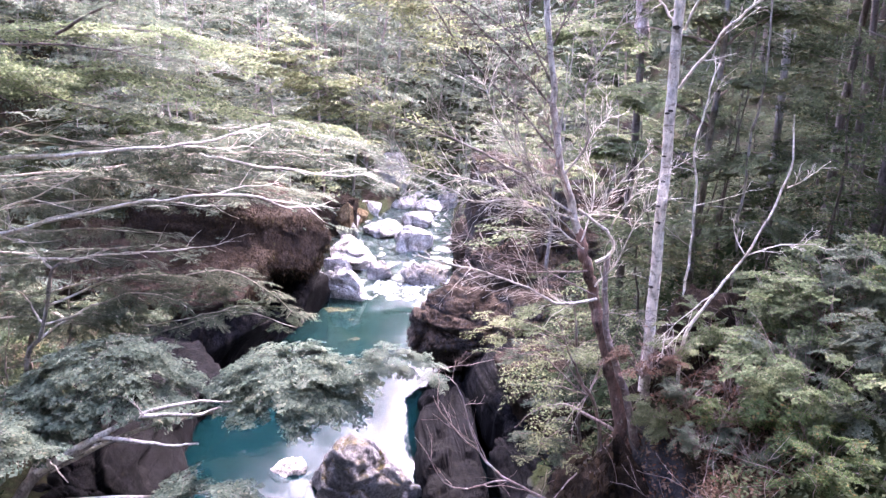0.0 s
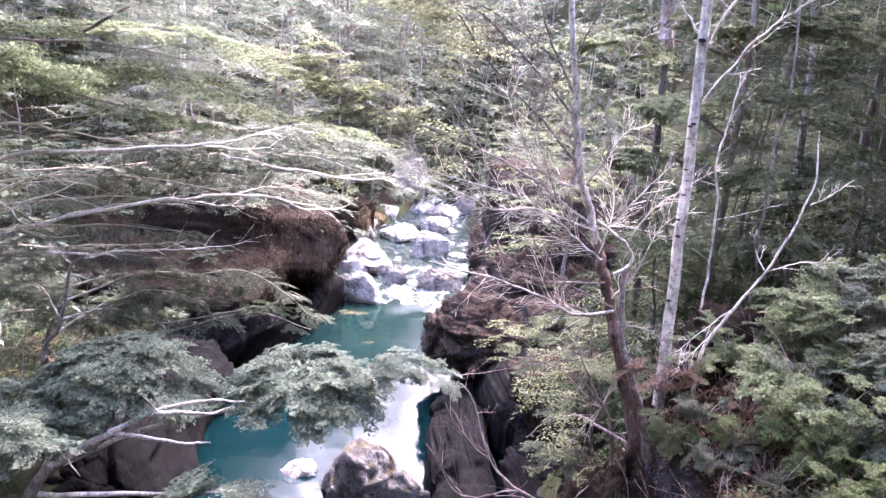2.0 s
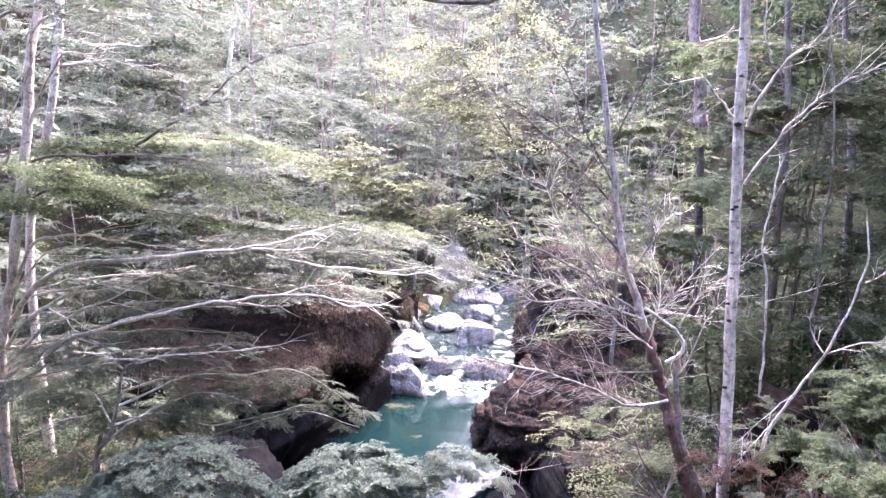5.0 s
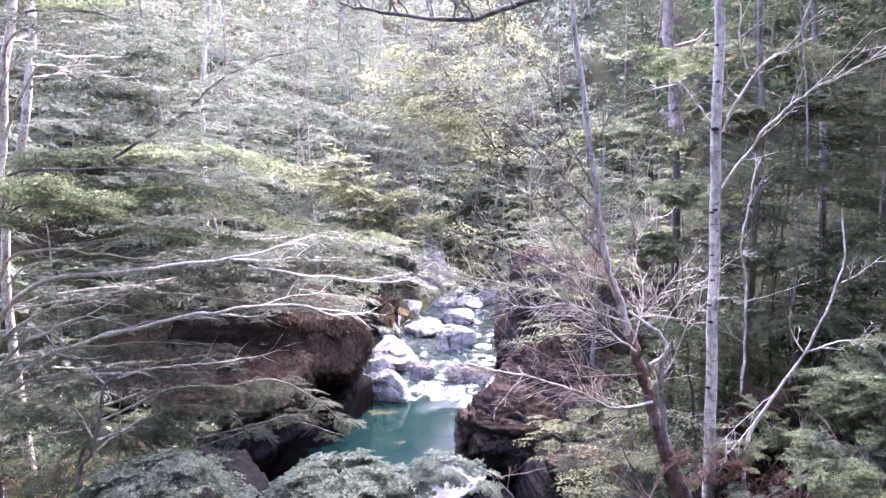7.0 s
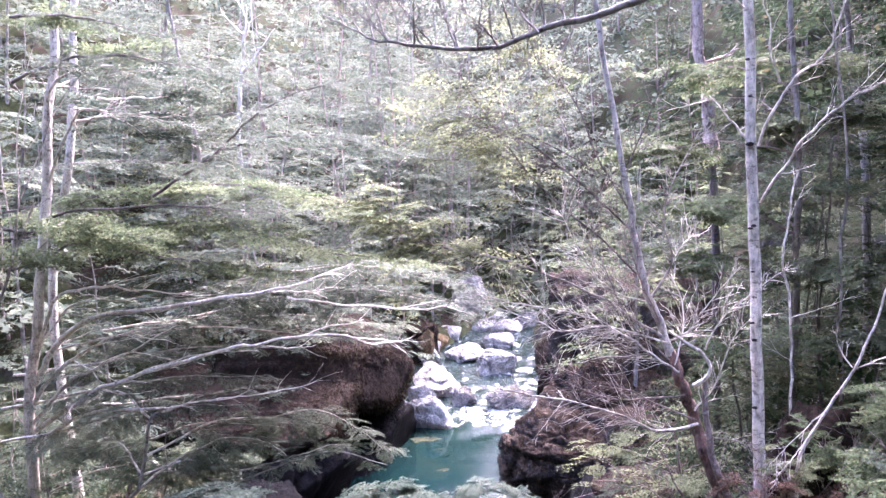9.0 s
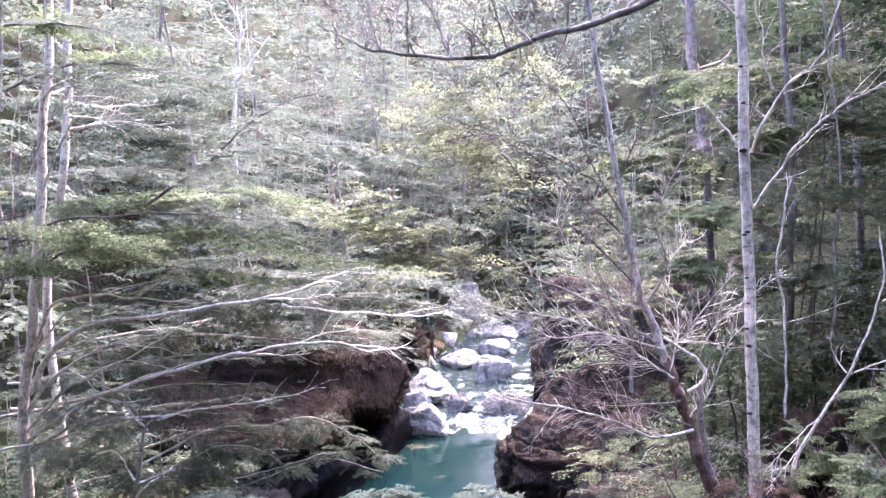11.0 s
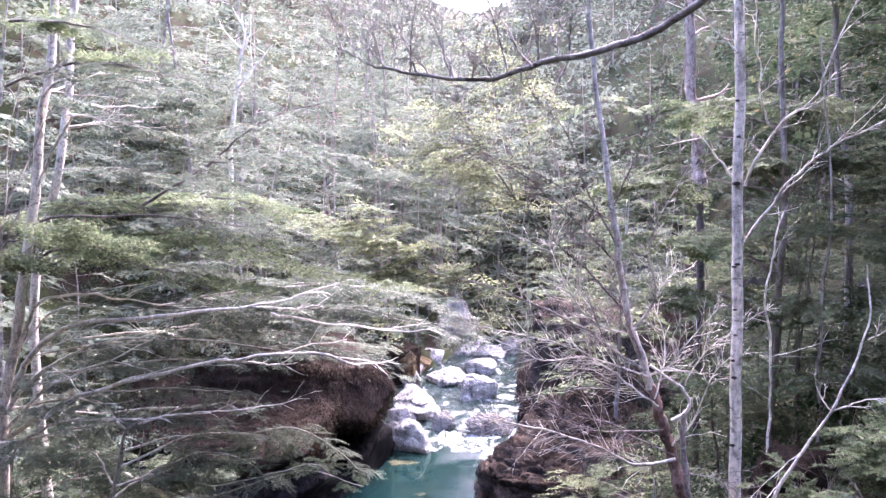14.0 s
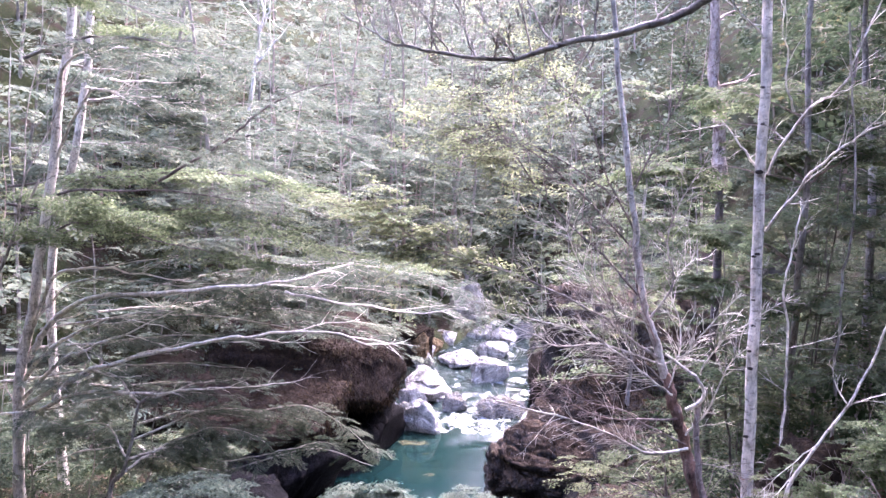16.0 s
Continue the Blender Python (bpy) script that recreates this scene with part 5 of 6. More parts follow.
for c, rx, n in (((3.97, 14.00, 9.67), 1.0, 1500), ((3.77, 14.50, 10.67), 1.1, 1500), ((5.34, 14.50, 10.67), 1.0, 1300), ((4.20, 13.00, 8.42), 0.8, 1300), ((5.93, 13.50, 10.99), 1.1, 1500), ((5.91, 12.50, 9.81), 1.0, 1500),
                 ((4.76, 14.50, 12.12), 1.2, 1500), ((3.44, 15.00, 11.74), 1.2, 1500), ((5.64, 12.00, 8.71), 0.9, 1500), ((6.40, 13.00, 12.10), 1.2, 1500), ((4.25, 15.00, 13.21), 1.2, 1500), ((5.66, 14.00, 13.07), 1.1, 1300), ((4.85, 13.00, 7.80), 0.8, 1300), ((3.72, 13.00, 10.67), 0.7, 1300), ((3.67, 13.00, 9.82), 0.8, 1300), ((4.10, 14.00, 12.55), 0.5, 500)):
    c = np.array(c)
    g, lf, tw = Geo(), Geo(), Geo()
    foot = line[np.argmin(np.abs(line[:, 2] - c[2] + 0.5))]
    stem(g, [foot, (foot + c) / 2 + [0, 0, 0.15], c], 0.022, 0.006, 0.02, 5)
    for k in range(n // 75):
        put_fan(lf, tw, FAN_NEAR[lr.integers(6)], c + lr.normal(0, 1, 3) * [0.5 * rx, 0.4, 0.09], lr.uniform(0, 6.28), 0.62 * rx, lr.normal(0, 0.1), lr.normal(0, 0.15), 0.2)
    limb = part("limb", local(g, at), BARK_MAUVE, tree)
    tagged(part("twig", local(tw, at), BARK_MAUVE, limb), kind="stuff")
    # sprays beyond x 4.6 take darker olive, in place of shade there
    part("foliage", local(lf, at), LEAF_TIER if c[0] < 4.6 else LEAF_OLIVE, limb, smooth=False)

# left bank: trunk with long pale limbs reaching out over the bluff
at = (-9.65, 16.0, floor_at(-9.65, 16))
tree = thing("spreading_beech", at, "pale beech with long level limbs and flat foliage", "tree")
g = Geo()
stem(g, [(-9.7, 16, at[2] - 0.4), (-9.86, 16.00, 5.83), (-9.57, 16.00, 8.28), (-9.19, 16.00, 10.68), (-8.92, 16.00, 13.03), (-8.63, 16.00, 15.32), (-8.6, 16, 17.5)], 0.12, 0.08, 0.02, 12, 0.05)
part("trunk", local(g, at), BARK_PALE, tree)
lf = Geo()
for pts, r0, n, bk in (
        (((-9.66, 16.0, 7.30), (-8.95, 15.80, 8.21), (-7.74, 15.30, 8.81), (-5.31, 14.80, 9.16), (-3.69, 14.40, 9.42), (-2.36, 14.00, 9.82)), 0.06, 16, BARK_WHITE),
        (((-9.72, 16.0, 6.85), (-9.11, 15.80, 7.55), (-8.22, 15.50, 8.09), (-7.38, 15.20, 8.43), (-6.12, 15.00, 8.66)), 0.042, 6, BARK_WHITE),
        (((-9.78, 16.0, 6.40), (-8.66, 15.60, 7.40), (-7.52, 15.20, 7.92), (-6.02, 14.90, 8.65)), 0.036, 2, BARK_WHITE),
        (((-9.80, 16.0, 6.20), (-8.39, 15.50, 7.04), (-7.52, 15.40, 7.45), (-5.43, 15.00, 8.02), (-4.26, 14.80, 8.28), (-2.96, 14.60, 8.46), (-2.04, 14.50, 8.22)), 0.048, 6, BARK_WHITE),
        (((-9.58, 16.0, 7.90), (-9.07, 15.90, 9.04), (-8.09, 15.60, 9.42), (-6.94, 15.30, 9.32), (-5.76, 15.00, 9.29)), 0.036, 6, BARK_WHITE),
        (((-9.84, 16.0, 5.90), (-8.36, 15.40, 6.75), (-6.58, 15.00, 7.00), (-5.39, 14.80, 7.19), (-4.07, 14.60, 7.33)), 0.032, 2, BARK_WHITE),
        (((-9.62, 16.0, 8.00), (-8.66, 16.00, 9.00), (-7.35, 15.70, 9.10), (-5.27, 15.30, 9.12)), 0.022, 4, BARK_PALE),
        (((-8.98, 16.0, 12.6), (-8.58, 15.70, 13.62), (-7.49, 15.30, 13.70), (-6.18, 15.00, 13.61)), 0.036, 4, BARK_PALE),
        (((-9.10, 16.0, 11.4), (-8.18, 15.70, 12.90), (-7.25, 15.40, 12.90), (-6.11, 15.00, 12.69)), 0.028, 4, BARK_PALE),
        (((-9.19, 16.0, 10.8), (-7.85, 15.30, 10.99), (-5.70, 14.60, 10.97), (-3.76, 14.00, 10.79)), 0.026, 9, BARK_DARK),
        (((-9.30, 16.0, 10.0), (-8.11, 15.30, 10.27), (-6.57, 14.80, 10.13), (-5.15, 14.40, 9.89)), 0.026, 9, BARK_DARK),
        (((-4.00, 15.60, 9.05), (-2.58, 15.30, 8.89), (-1.23, 15.10, 8.81), (-0.23, 15.00, 8.74)), 0.022, 3, BARK_WHITE),
        ):
    g = Geo()
    line = stem(g, pts, r0 * 1.25, r0 * 0.22, 0.02, 7)
    for i in range(6, len(line) - 1, 5):
        twigs(g, line[i], line[i] + [rng.uniform(0.5, 1.5), rng.normal(-0.1, 0.4), rng.normal(0.10, 0.16)], r0 * 0.36, rng, 1, 4, 0, 0.25, 3)
    if n > 2:
        plate(lf, g, line + [0, 0.9, 0.0], FAN_FINE, rng, 0.95, 0.22 if n > 8 else 0.34, 0.62, 0.2)
    part("limb", local(g, at), bk, tree)
part("crown", local(lf, at), LEAF_GREY, tree, smooth=False)

# beech whose long level boughs carry one tier of foliage above the other
at = (-12.2, 18.0, floor_at(-12.2, 18.0))
tree = thing("tiered_beech", at, "beech with long level boughs and tiers of yellowish green foliage", "tree")
g = Geo()
stem(g, [(-12.2, 18.0, at[2] - 0.4), (-12.0, 18.0, 8), (-11.9, 17.8, 12.5), (-11.6, 17.8, 17)], 0.13, 0.07, 0.02, 10, 0.05)
part("trunk", local(g, at), BARK_GREY, tree)
tr = np.random.default_rng(52)
for pts, size, every, m_, bk in (
        (((-11.43, 18.20, 10.98), (-8.64, 17.90, 11.30), (-6.21, 17.60, 11.46), (-3.85, 17.20, 10.98), (-2.34, 17.00, 10.61)), 1.26, 0.16, LEAF_TIER, BARK_DARK),
        (((-11.03, 17.50, 10.35), (-8.11, 17.50, 10.54), (-5.76, 17.30, 10.54), (-3.83, 17.00, 9.94), (-1.84, 16.80, 9.62)), 1.26, 0.16, LEAF_TIER, BARK_DARK),
        (((-10.45, 16.60, 10.62), (-8.78, 16.60, 10.44), (-7.31, 16.50, 10.15), (-5.85, 16.40, 9.68), (-4.28, 16.30, 9.50)), 1.13, 0.17, LEAF_TIER, BARK_DARK),
        (((-7.98, 18.50, 8.69), (-5.20, 18.30, 9.25), (-3.01, 18.00, 9.44), (-1.31, 18.00, 9.15), (0.01, 18.00, 8.42)), 1.13, 0.17, LEAF_GREY, BARK_PALE),
        (((-7.51, 19.00, 8.20), (-5.08, 18.80, 8.65), (-3.10, 18.50, 8.82), (-1.47, 18.30, 8.61), (-0.66, 18.20, 8.19)), 1.06, 0.19, LEAF_GREY, BARK_PALE),
        (((-9.36, 18.50, 8.00), (-6.74, 18.80, 8.23), (-4.45, 19.00, 8.13), (-2.36, 19.00, 7.78)), 0.93, 0.24, LEAF_LIGHTENED, BARK_PALE),
        (((-11.02, 17.50, 6.59), (-8.69, 17.50, 6.46), (-6.87, 17.50, 6.59), (-5.31, 17.50, 6.73)), 0.67, 0.40, LEAF_LIGHTENED, BARK_PALE),
        (((-10.23, 16.20, 7.46), (-8.10, 16.20, 7.71), (-6.21, 16.20, 7.95), (-4.33, 16.20, 7.89)), 0.75, 0.2, LEAF_LIGHTENED, BARK_PALE),
        (((-10.42, 16.00, 6.78), (-8.29, 16.00, 7.15), (-6.64, 16.00, 7.39), (-4.90, 16.00, 7.33)), 0.75, 0.19, LEAF_LIGHTENED, BARK_PALE),
        (((-10.39, 15.80, 6.11), (-8.49, 15.80, 6.47), (-6.96, 15.80, 6.78), (-5.33, 15.80, 6.84)), 0.75, 0.19, LEAF_LIGHTENED, BARK_PALE),
        (((-9.70, 16.60, 7.87), (-7.53, 16.60, 8.24), (-5.37, 16.60, 8.31), (-3.35, 16.60, 8.01)), 0.7, 0.24, LEAF_LIGHTENED, BARK_PALE),
        (((-6.60, 15.50, 11.21), (-5.24, 15.20, 11.94), (-4.79, 15.00, 12.27), (-4.13, 14.80, 12.72), (-3.02, 14.60, 13.10), (-1.97, 14.50, 13.19)), 0.86, 0.23, LEAF_GREY, BARK_DARK),
        (((-6.58, 20.00, 12.40), (-5.14, 20.00, 12.68), (-3.57, 20.00, 12.54), (-2.14, 20.00, 12.11)), 1.06, 0.24, LEAF_GREY, BARK_DARK),
        (((-12.17, 19.50, 11.95), (-9.64, 19.50, 12.16), (-7.55, 19.50, 12.02), (-5.46, 19.50, 11.67)), 1.13, 0.27, LEAF_GREY, BARK_GREY),
        (((-7.86, 13.00, 13.19), (-6.73, 13.00, 13.55), (-5.45, 13.00, 13.46), (-4.26, 13.00, 13.19)), 0.80, 0.27, LEAF_GREY, BARK_GREY),
        (((-7.79, 13.00, 14.27), (-6.51, 13.00, 14.18), (-5.25, 13.00, 13.82)), 0.80, 0.27, LEAF_GREY, BARK_GREY),
        ):
    g, lf, tw = Geo(), Geo(), Geo()
    line = stem(g, pts, 0.032, 0.006, 0.02, 6)
    plate(lf, tw, line + tr.normal(0, 0.01, line.shape), FAN_FINE, tr, size, every, 0.12, 0.18)
    limb = part("limb", local(g, at), bk, tree)
    tagged(part("twig", local(tw, at), bk, limb), kind="stuff")
    part("foliage", local(lf, at), m_, limb, smooth=False)

at = (-8.9, 14.2, floor_at(-8.9, 14.2))
tree = thing("young_beech", at, "young green beech in front of pale trunks", "tree")
g, lf = Geo(), Geo()
stem(g, [(-8.9, 14.2, at[2] - 0.3), (-9.85, 14.40, 7.49), (-9.24, 14.60, 9.65), (-8.67, 14.80, 11.15)], 0.05, 0.02)
part("trunk", local(g, at), BARK_GREY, tree)
g = Geo()
for c, rx, n in (((-8.25, 15.00, 10.69), 1.3, 5000), ((-9.11, 14.80, 10.15), 1.1, 2800), ((-7.38, 15.00, 10.30), 1.2, 3200), ((-8.28, 14.60, 14.65), 1.0, 2600), ((-7.32, 15.00, 14.16), 1.1, 2800)):
    for k in range(10):
        spray(lf, g, np.array(c) + rng.normal(0, 0.3, 3) * [rx, 0.8, 0.35], rng.normal(0, 0.9), rx * 0.9, rx * 0.8, n // 10, 0.064, rng, 0.1, 0.25, 0.04, 0.4, 0.004)
    twigs(g, (-9.11, 14.60, 9.86), c, 0.02, rng, 1, 3, 0.03, 0.3, 3)
part("branch", local(g, at), BARK_GREY, tree)
part("crown", local(lf, at), LEAF_TIER, tree, smooth=False)

# second pale trunk with bare level branches
at = (-10.2, 19.5, floor_at(-10.2, 19.5))
tree = thing("pale_beech", at, "pale beech trunk with bare level branches", "tree")
g = Geo()
stem(g, [(-10.7, 19.5, at[2] - 0.4), (-11.14, 19.50, 8.43), (-10.40, 19.50, 12.26), (-10.14, 19.50, 14.37), (-9.88, 19.50, 16.87), (-9.2, 19.5, 19)], 0.115, 0.08, 0.02, 10, 0.04)
part("trunk", local(g, at), BARK_PALE, tree)
g, lf = Geo(), Geo()
for p, q in (((-10.16, 19.50, 13.88), (-7.36, 19.00, 13.73)), ((-10.21, 19.50, 13.22), (-6.98, 19.00, 13.19)), ((-10.26, 19.50, 13.53), (-7.91, 18.50, 12.65)), ((-10.21, 19.50, 14.23), (-9.83, 17.00, 13.44)), ((-10.14, 19.50, 14.23), (-7.00, 18.50, 14.18))):
    twigs(g, p, q, 0.035, rng, 2, 4, 0.03, 0.25, 4)
    p, q = np.array(p), np.array(q)
    for _ in range(4):
        spray(lf, g, p + (q - p) * rng.uniform(0.5, 1), rng.normal(0, 0.9), 1.4, 1.2, 320, 0.1, rng, 0.05, 0.2, 0.05, 0.5, 0.005)
part("limb", local(g, at), BARK_PALE, tree)
part("crown", local(lf, at), LEAF_GREY, tree, smooth=False)

# branch that hangs into the top of the view, from a trunk beside the viewpoint
at = (3.4, 2.6, floor_at(3.4, 2.6))
tree = thing("overhanging_tree", at, "dark-branched tree reaching over the gorge", "tree")
g = Geo()
stem(g, [(3.4, 2.6, at[2] - 0.4), (3.3, 2.7, 9.5), (3.1, 2.9, 12), (2.9, 3.0, 15)], 0.14, 0.08, 0.01, 10, 0.04)
part("trunk", local(g, at), BARK_GREY, tree)
g, lf = Geo(), Geo()
line = stem(g, [(3.08, 2.95, 12.4), (2.0, 3.6, 12.62), (1.12, 4.20, 12.16), (0.80, 4.20, 11.99), (0.40, 4.20, 11.90), (0.10, 4.30, 11.83), (-0.32, 4.50, 11.88), (-0.63, 4.70, 11.98), (-0.99, 5.00, 12.20)], 0.030, 0.004, 0.006, 8)
for k in range(14):
    i = len(line) - 4 - 2 * k
    q = line[i] + [rng.normal(-0.12, 0.15), rng.uniform(-0.1, 0.4), rng.uniform(0.25, 0.6)]
    twigs(g, line[i], q, 0.0075, rng, 2, 7, 0.03, 0.5, 3)
    for _ in range(2):
        spray(lf, g, q + rng.normal(0, 0.08, 3), rng.uniform(0, 6.28), 0.3, 0.25, 36, 0.02, rng, 0.1, 0.1, 0.05, 0.7, 0.002)
for p, q, r0 in (((0.50, 4.20, 11.91), (0.56, 4.30, 12.34), 0.008), ((0.31, 4.20, 11.87), (0.03, 4.60, 12.39), 0.008), ((-0.32, 4.50, 11.88), (-0.52, 4.80, 12.37), 0.008), ((-0.12, 4.40, 11.85), (-0.32, 4.80, 12.33), 0.008), ((0.50, 4.20, 11.91), (0.39, 4.20, 11.60), 0.005),
                 ((0.25, 4.20, 11.85), (0.26, 4.20, 11.63), 0.005), ((-0.52, 4.60, 11.93), (-0.84, 5.00, 12.41), 0.006), ((0.10, 4.30, 11.83), (-0.12, 4.30, 11.73), 0.004), ((0.80, 4.20, 11.99), (1.07, 4.40, 12.31), 0.006)):
    twigs(g, p, q, r0, rng, 2, 5, 0.0, 0.4, 4)
    p, q = np.array(p), np.array(q)
    if q[2] > 12.2:
        for _ in range(3):
            spray(lf, g, p + (q - p) * rng.uniform(0.5, 1.1), rng.uniform(0, 6.28), 0.32, 0.28, 60, 0.016, rng, 0.1, 0.1, 0.04, 0.7, 0.002)
part("limb", local(g, at), BARK_GREY, tree)
part("crown", local(lf, at), LEAF_GREY, tree, smooth=False)


# low foliage over the pool
def dome(lf, wood, centre, rx, ry, rz, n, r, size=0.58):
    """Overlapping flat fans that fall away from a crest, like tiles on a low roof."""
    c = np.asarray(centre, float)
    n = int(n * 1.7)
    for i in range(n):
        a, q = i * 2.39996 + r.normal(0, 0.25), math.sqrt((i + 0.5) / n)
        p = c + [rx * q * math.cos(a) * 0.72, ry * q * math.sin(a) * 0.72, rz * (1 - q * q) + r.normal(0, 0.05)]
        put_fan(lf, wood if i % 2 == 0 else None, FAN_NEAR[r.integers(6)], p, a + r.normal(0, 0.5), size * r.uniform(0.8, 1.3), -0.45 * q * rz / max(rx, ry) + r.normal(0, 0.12), r.normal(0, 0.2), r.uniform(0.05, 0.2))


at = (-6.3, 11.2, floor_at(-6.3, 11.2))
tree = thing("low_beech", at, "low blue-green beech spreading over the pool", "tree")
g, lf = Geo(), Geo()
stem(g, [(-6.3, 11.2, at[2] - 0.3), (-5.9, 11.6, 4.0), (-5.0, 12.3, 4.6), (-4.94, 13.00, 5.05)], 0.12, 0.05)
part("trunk", local(g, at), BARK_GREY, tree)
for pts in (((-5.6, 11.9, 4.2), (-4.48, 13.00, 4.42), (-2.79, 13.00, 4.89), (-1.40, 13.00, 5.36), (0.19, 13.00, 5.83)), ((-5.9, 11.6, 4.0), (-5.77, 12.60, 4.58), (-5.23, 13.00, 5.15)), ((-5.9, 11.6, 3.8), (-3.56, 11.50, 3.99), (-2.66, 11.50, 4.21))):
    g = Geo()
    stem(g, pts, 0.05, 0.006)
    part("limb", local(g, at), BARK_PALE, tree)
g = Geo()
for c, rx, ry, rz, n in (((-1.90, 13.1, 5.22), 1.25, 1.15, 0.68, 84), ((-0.75, 13.0, 5.68), 0.50, 0.32, 0.12, 16), ((-0.05, 13.0, 5.84), 0.55, 0.32, 0.18, 20), ((0.5, 12.9, 5.70), 0.30, 0.2, 0.06, 7),
                         ((-5.05, 13.1, 5.15), 1.5, 1.2, 0.80, 66), ((-6.5, 12.3, 4.75), 1.0, 0.9, 0.5, 26), ((-3.0, 11.0, 4.0), 0.8, 0.6, 0.35, 18), ((-6.3, 11.2, 4.9), 0.8, 0.6, 0.4, 14)):
    dome(lf, g, c, rx, ry, rz, n, rng, 0.58 if rx > 0.6 else 0.32)
tagged(part("twig", local(g, at), BARK_GREY, tree), kind="stuff")
part("crown", local(lf, at), LEAF_BLUE, tree, smooth=False)

# slim beech whose low boughs hang in front of the bluff
at = (-7.6, 15.4, floor_at(-7.6, 15.4))
tree = thing("slim_beech", at, "slim beech with pale boughs hanging low before the bluff", "tree")
g = Geo()
stem(g, [(-7.6, 15.4, at[2] - 0.3), (-7.45, 15.2, 4.8), (-7.08, 15.1, 5.41), (-6.74, 15.0, 6.70), (-6.27, 15.0, 7.04)], 0.055, 0.02, 0.015, 8, 0.03)
part("trunk", local(g, at), BARK_GREY, tree)
tr = np.random.default_rng(61)
for pts, size, every, m_ in (
        (((-7.0, 15.1, 5.6), (-6.2, 15.8, 5.64), (-5.27, 16.0, 5.30), (-4.17, 16.0, 5.60), (-3.32, 16.0, 5.85)), 0.62, 0.20, LEAF_GREY),
        (((-6.9, 15.1, 6.0), (-5.81, 16.2, 6.34), (-4.88, 16.8, 6.20), (-4.0, 17.0, 6.32), (-3.2, 17.0, 6.05), (-2.39, 17.0, 5.40)), 0.78, 0.15, LEAF_LIGHTENED),
        (((-7.1, 15.1, 5.3), (-6.6, 15.9, 5.62), (-5.81, 16.0, 5.95), (-4.86, 16.0, 5.98), (-4.17, 16.0, 5.5)), 0.80, 0.17, LEAF_GREY),
        (((-7.0, 15.1, 5.6), (-7.68, 15.5, 6.15), (-8.65, 15.6, 6.0)), 0.72, 0.20, LEAF_LIGHTENED),
        (((-6.7, 15.0, 6.7), (-7.47, 15.4, 7.2), (-8.49, 15.5, 7.1)), 0.72, 0.22, LEAF_LIGHTENED),
        (((-6.5, 15.0, 6.9), (-5.91, 15.9, 6.98), (-5.3, 16.5, 6.95), (-4.72, 16.5, 6.75)), 0.60, 0.24, LEAF_GREY)):
    g, lf, tw = Geo(), Geo(), Geo()
    line = stem(g, pts, 0.026, 0.005, 0.02, 6)
    plate(lf, tw, line, FAN_FINE, tr, size, every, 0.15, 0.2)
    limb = part("limb", local(g, at), BARK_PALE, tree)
    tagged(part("twig", local(tw, at), BARK_PALE, limb), kind="stuff")
    part("foliage", local(lf, at), m_, limb, smooth=False)

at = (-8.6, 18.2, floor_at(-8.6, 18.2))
tree = thing("low_beech", at, "low beech with shade-darkened leaves leaning from the dark bank", "tree")
g, lf = Geo(), Geo()
stem(g, [(-8.6, 18.2, at[2] - 0.3), (-8.79, 18.00, 3.84), (-8.33, 18.00, 5.09), (-8.10, 18.00, 5.78)], 0.07, 0.03)
part("trunk", local(g, at), BARK_MAUVE, tree)
g = Geo()
for pts in (((-8.2, 18.0, 4.9), (-6.88, 17.00, 4.90), (-5.44, 16.50, 4.95), (-3.58, 16.50, 5.52), (-2.16, 16.00, 5.38)), ((-8.18, 18.00, 5.37), (-6.45, 17.00, 6.07), (-4.55, 16.50, 6.09)), ((-8.3, 18.0, 4.8), (-9.17, 17.50, 4.85), (-10.08, 17.00, 4.57)), ((-8.54, 17.80, 4.47), (-7.19, 17.50, 5.06), (-5.84, 17.00, 5.29))):
    stem(g, pts, 0.035, 0.004)
part("limb", local(g, at), BARK_PALE, tree)
g = Geo()
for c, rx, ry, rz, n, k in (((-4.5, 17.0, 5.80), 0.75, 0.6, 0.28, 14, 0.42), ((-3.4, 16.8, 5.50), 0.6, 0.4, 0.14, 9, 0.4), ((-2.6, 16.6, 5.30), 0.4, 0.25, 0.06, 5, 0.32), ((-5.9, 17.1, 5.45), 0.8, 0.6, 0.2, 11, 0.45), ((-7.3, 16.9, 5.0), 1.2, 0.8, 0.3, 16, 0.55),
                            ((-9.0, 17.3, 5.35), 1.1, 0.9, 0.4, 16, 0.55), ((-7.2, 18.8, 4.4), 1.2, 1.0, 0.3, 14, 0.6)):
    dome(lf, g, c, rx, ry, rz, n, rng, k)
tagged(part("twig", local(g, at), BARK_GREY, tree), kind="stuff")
# leaf colour darkened to stand in for shade over the pool's bank
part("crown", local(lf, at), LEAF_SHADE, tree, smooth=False)

